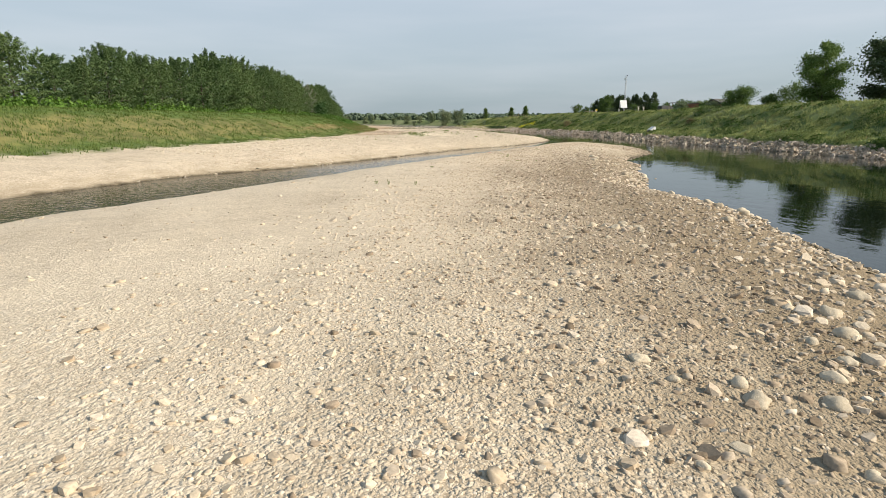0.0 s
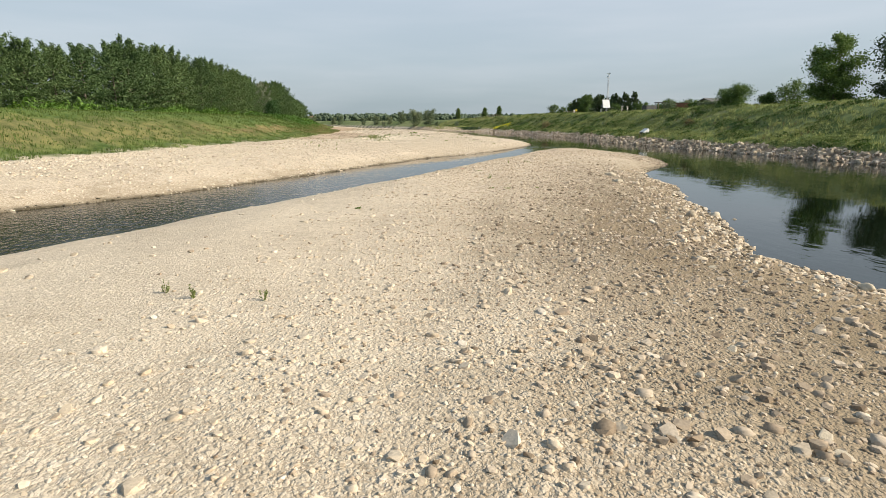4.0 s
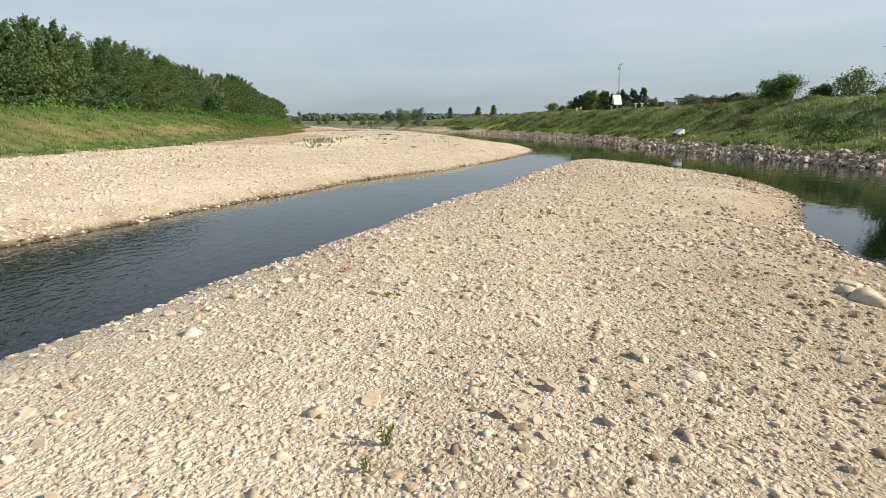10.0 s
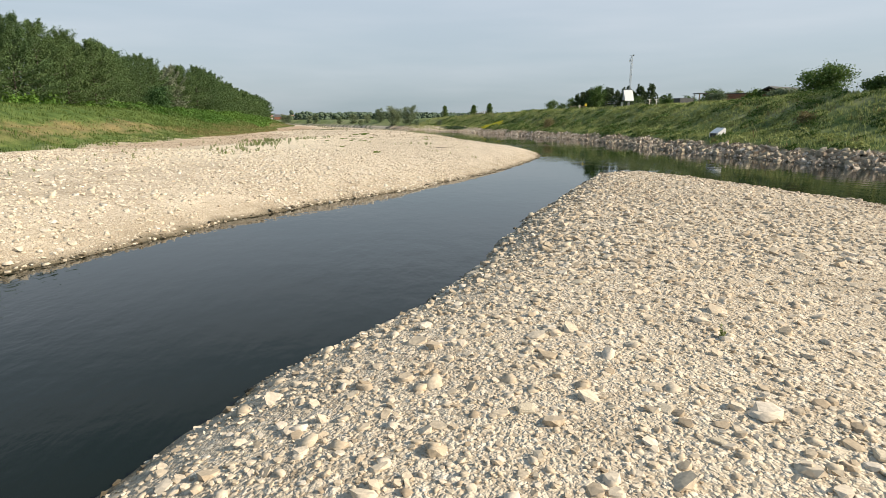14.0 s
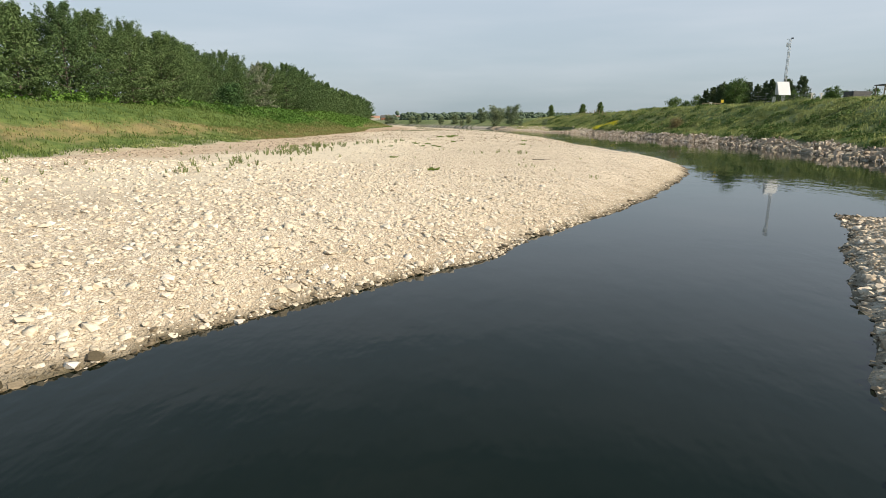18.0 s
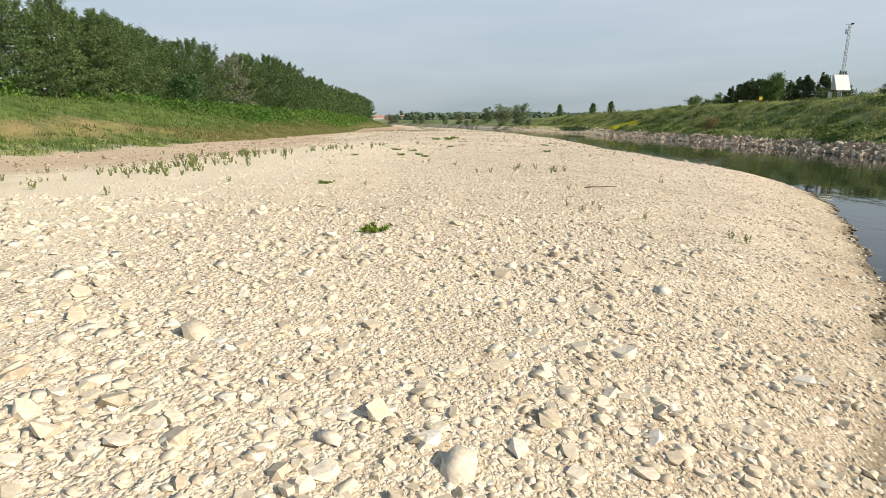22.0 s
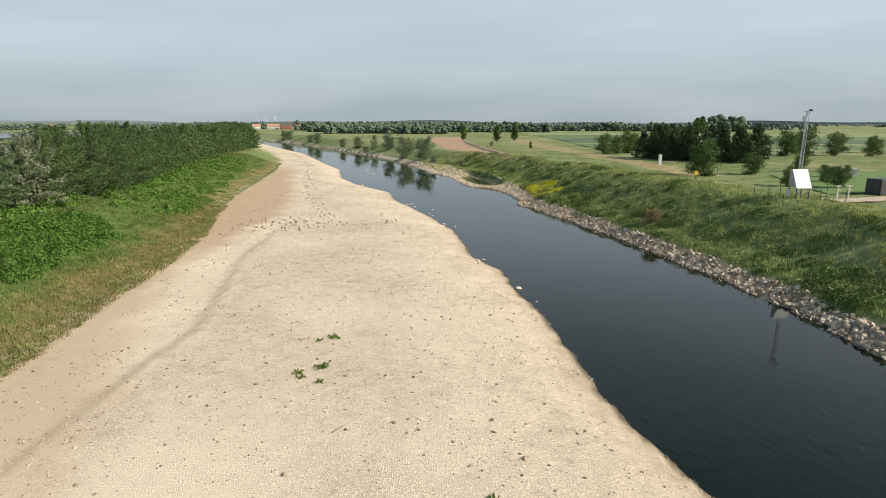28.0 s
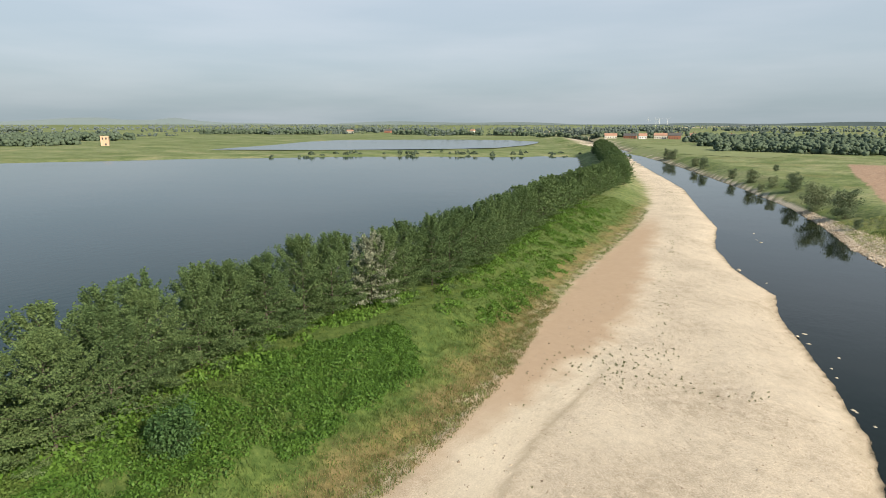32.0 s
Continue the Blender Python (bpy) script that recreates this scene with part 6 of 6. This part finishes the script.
draped("lawn", [(51, 159.5), (72, 162), (96, 196), (60, 186)], M_LAWN, "mown bright green lawn behind the hut", 0.09, 12, 12, "lawn")
for i, (y0, y1, m) in enumerate(((288, 306, M_CROP2), (310, 352, M_CROP), (358, 372, M_CROP2), (378, 440, M_CROP3), (446, 520, M_CROP), (530, 640, M_CROP2))):
    draped("crop_field", [(64 + 4 * i, y0), (420, y0 - 70), (420, y1 - 60), (66 + 4 * i, y1)], m, "flat striped field of young green crops", 0.16, 24, 6)
draped("crop_field", [(-150, 530), (-40, 500), (-20, 620), (-160, 660)], M_CROP2, "rough pale meadow by the river bend", 0.16, 14, 10)
# posts along the earthworks
posts = thing("post_fence", (27, 230, gz(27, 230)), "long row of wooden fence posts beside the earthworks", "fence")
me_post = None
for i in range(26):
    f = i / 25
    x, y = 28.6 - 5.5 * f, 223.6 + 105 * f
    if me_post is None:
        ob = box_part("post", (-0.08, 0.08, -0.08, 0.08, -0.3, 1.25), M_WOOD, posts)
        me_post = ob.data
    else:
        ob = new("post", me_post)
        ob.parent = posts
    ob.location = (x - 27, y - 230, gz(x, y) - gz(27, 230))


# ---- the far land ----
# far leaf colour greyed and blued a little for haze
M_FARWOOD = leaf_material("hazed_far_leaf", (0.068, 0.098, 0.07), (0.105, 0.142, 0.098), 0.9, 0.0)
# haze put into these two leaf colours, paler and bluer the farther off
M_FARTHER = leaf_material("hazed_horizon_leaf", (0.15, 0.187, 0.205), (0.175, 0.212, 0.228), 0.9, 0.0)
M_DISTANT = leaf_material("hazed_distant_leaf", (0.1, 0.13, 0.12), (0.125, 0.157, 0.14), 0.9, 0.0)
rw = np.random.default_rng(200)


def wood(name, boxes, material, label, seed, step=7.0, lumps=4):
    """Belts of trees seen from far off, each tree a lumpy crown. boxes: x, y, length, depth, height, turn in degrees."""
    r = np.random.default_rng(seed)
    bm = bmesh.new()
    bmesh.ops.create_icosphere(bm, subdivisions=1, radius=1.0)
    ball = np.array([v.co[:] for v in bm.verts])
    tri = np.array([[v.index for v in f.verts] for f in bm.faces])
    bm.free()
    spots = []
    for x, y, n, d, h, turn in boxes:
        c, s = math.cos(radians(turn)), math.sin(radians(turn))
        for _ in range(max(2, int(n * max(d, 8) / step ** 2))):
            u, v = r.uniform(-n / 2, n / 2), r.uniform(-d / 2, d / 2)
            tall = h * r.uniform(0.6, 1.1)
            for k in range(lumps):
                w = tall * r.uniform(0.16, 0.3)
                spots.append((x + u * c - v * s + r.normal(0, 0.13 * h), y + u * s + v * c + r.normal(0, 0.13 * h), w, max(w * 0.5, tall * r.uniform(0.2, 1.0) - w)))
    p = np.array(spots)
    q = ball[None] * r.uniform(0.65, 1.3, (len(p), len(ball), 1))
    q = q * np.stack([p[:, 2], p[:, 2], p[:, 2] * 0.9], 1)[:, None]
    q[..., 0] += p[:, 0, None]
    q[..., 1] += p[:, 1, None]
    q[..., 2] += (ground(p[:, 0], p[:, 1]) + p[:, 3])[:, None]
    f = (tri[None] + (np.arange(len(p)) * len(ball))[:, None, None]).reshape(-1, 3)
    return tagged(new(name, card_mesh(name, q.reshape(-1, 3), f, material)), label, "woods", kind="stuff")


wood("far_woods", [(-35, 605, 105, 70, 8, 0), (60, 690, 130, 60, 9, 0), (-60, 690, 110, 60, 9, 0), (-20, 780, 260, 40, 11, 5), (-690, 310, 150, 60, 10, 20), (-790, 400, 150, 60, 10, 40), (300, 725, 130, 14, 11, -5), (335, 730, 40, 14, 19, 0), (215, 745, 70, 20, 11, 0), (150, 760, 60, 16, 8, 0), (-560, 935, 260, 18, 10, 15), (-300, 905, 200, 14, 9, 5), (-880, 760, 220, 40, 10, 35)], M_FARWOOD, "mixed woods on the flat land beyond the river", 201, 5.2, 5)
belts = []
for _ in range(70):
    a, d = rw.uniform(-1.5, 1.15), rw.uniform(750, 1700)
    belts.append((math.sin(a) * d, math.cos(a) * d + 100, rw.uniform(50, 220), rw.uniform(8, 26), rw.uniform(6, 13), -math.degrees(a) + rw.uniform(-15, 15)))
belts = [b for b in belts if not (-760 < b[0] < -120 and 340 < b[1] < 860)]
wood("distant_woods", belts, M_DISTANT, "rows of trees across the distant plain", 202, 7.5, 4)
belts = []
for _ in range(90):
    a, d = rw.uniform(-1.6, 1.25), rw.uniform(1800, 3600)
    belts.append((math.sin(a) * d, math.cos(a) * d, rw.uniform(150, 600), rw.uniform(20, 60), rw.uniform(7, 13), -math.degrees(a) + rw.uniform(-10, 10)))
wood("horizon_woods", belts, M_FARTHER, "tree lines near the horizon tinted for haze", 203, 20, 2)
spots = []
for _ in range(60):
    x = rw.uniform(-330, -120)
    y = np.interp(x, [-330, -256, -165], [325, 411, 472]) + rw.uniform(6, 60)
    spots.append((x, y, rw.uniform(0.8, 2.2), rw.uniform(0.8, 2.6)))
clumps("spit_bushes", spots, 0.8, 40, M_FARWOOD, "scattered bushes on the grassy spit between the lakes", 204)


def house(x, y, turn, w, d, h, wall, roof, label):
    t = thing("house", (x, y, gz(x, y)), label, "house", "houses of the distant village")
    t.rotation_euler = (0, 0, radians(turn))
    box_part("wall", (-w / 2, w / 2, -d / 2, d / 2, -0.5, h), wall, t, bevel=0.0)
    part("roof", prism([(-d / 2 - 0.4, h - 0.15), (d / 2 + 0.4, h - 0.15), (0, h + d * 0.42)], -w / 2 - 0.3, w / 2 + 0.3), roof, t)
    box_part("chimney", (w * 0.2, w * 0.2 + 0.8, -0.4, 0.4, h + d * 0.2, h + d * 0.55), M_BRICK, t, bevel=0.0)
    for k in range(int(w / 3)):
        cx = -w / 2 + 1.6 + k * 3
        box_part("window", (cx - 0.5, cx + 0.5, -d / 2 - 0.05, -d / 2 + 0.05, 1.0, 2.3), M_DARK, t, bevel=0.0)
    box_part("door", (w / 2 - 1.4, w / 2 - 0.5, -d / 2 - 0.06, -d / 2 + 0.05, -0.1, 2.0), M_WOOD, t, bevel=0.0)


for i, (x, y) in enumerate([(-262, 845), (-240, 856), (-222, 850), (-205, 868), (-186, 862), (-170, 876), (-150, 868), (-128, 880), (-108, 874), (-850, 950), (-790, 1000), (-730, 990), (-640, 1090), (-560, 1120), (-480, 1130), (-980, 840)]):
    house(x, y, rt.uniform(-30, 30), rt.uniform(9, 16), rt.uniform(7, 9), rt.uniform(3, 5), (M_PLASTER, M_BRICK, M_WHITE)[i % 3], (M_TILE, M_TILE, M_SLATE)[(i * 2) % 3], ("white house with an orange-red tiled roof", "brick house with an orange-red roof", "white house with a dark roof")[i % 3])
M_SANDBRICK = varied("pale_orange_brick", (0.5, 0.33, 0.22), (0.62, 0.44, 0.32), 0.5, 6, 0.9)
t = thing("ruined_tower", (-580, 360, gz(-580, 360)), "roofless square orange brick tower on the meadow", "tower")
t.rotation_euler = (0, 0, radians(60))
for dims in ((-3.4, 3.4, -3.4, -2.8, -0.5, 9.4), (-3.4, 3.4, 2.8, 3.4, -0.5, 8.8), (-3.4, -2.8, -2.8, 2.8, -0.5, 9.4), (2.8, 3.4, -2.8, 2.8, -0.5, 8.6)):
    box_part("wall", dims, M_SANDBRICK, t, bevel=0.0)
for x, z in ((-1.4, 6.0), (1.4, 6.0), (0.8, 0.5)):
    box_part("opening", (x - 0.6, x + 0.6, -3.46, -3.4, z, z + 1.9), M_DARK, t, bevel=0.0)
for i, (x, y) in enumerate([(-985, 3420), (-950, 3450), (-925, 3430), (-890, 3460)]):
    t = thing("wind_turbine", (x, y, gz(x, y)), "slender white wind turbine on the horizon", "wind turbine", "wind turbines")
    t.scale = (0.65, 0.65, 0.65)
    bm = bmesh.new()
    limb(bm, (0, 0, -1), (0, 0, 58), 1.5, 0.8, 10)
    part("tower", bm, M_WHITE, t)
    box_part("nacelle", (-1.6, 1.6, -4, 4, 57, 60), M_WHITE, t, bevel=0.3)
    for k in range(3):
        a = radians(90 + 120 * k + 20 * i)
        bm = bmesh.new()
        limb(bm, (0, -4.4, 58.5), (26 * math.cos(a), -4.4, 58.5 + 26 * math.sin(a)), 1.0, 0.25, 5)
        part("blade", bm, M_WHITE, t)

# far hills that close the view, haze painted into their blue-grey
M_HILL = varied("haze_tinted_hills", (0.15, 0.195, 0.225), (0.165, 0.21, 0.24), 0.001, 0.01, 1.0, 0, 0)
bm = bmesh.new()
last = None
for i in range(181):
    a = radians(-180 + 2 * i)
    h = 15 + 8 * math.sin(i * 0.37) + 6 * math.sin(i * 0.91 + 1) + 38 * math.exp(-((math.degrees(a) + 60) / 2.2) ** 2) + 22 * math.exp(-((math.degrees(a) + 66) / 3.0) ** 2)
    row = [bm.verts.new((math.sin(a) * 4300, math.cos(a) * 4300, -20)), bm.verts.new((math.sin(a) * 4300, math.cos(a) * 4300, max(h, 6)))]
    if last:
        bm.faces.new((last[0], row[0], row[1], last[1]))
    last = row
tagged(part("backdrop", bm, M_HILL), "low hills tinted blue-grey to stand for haze", "hills", kind="structure")
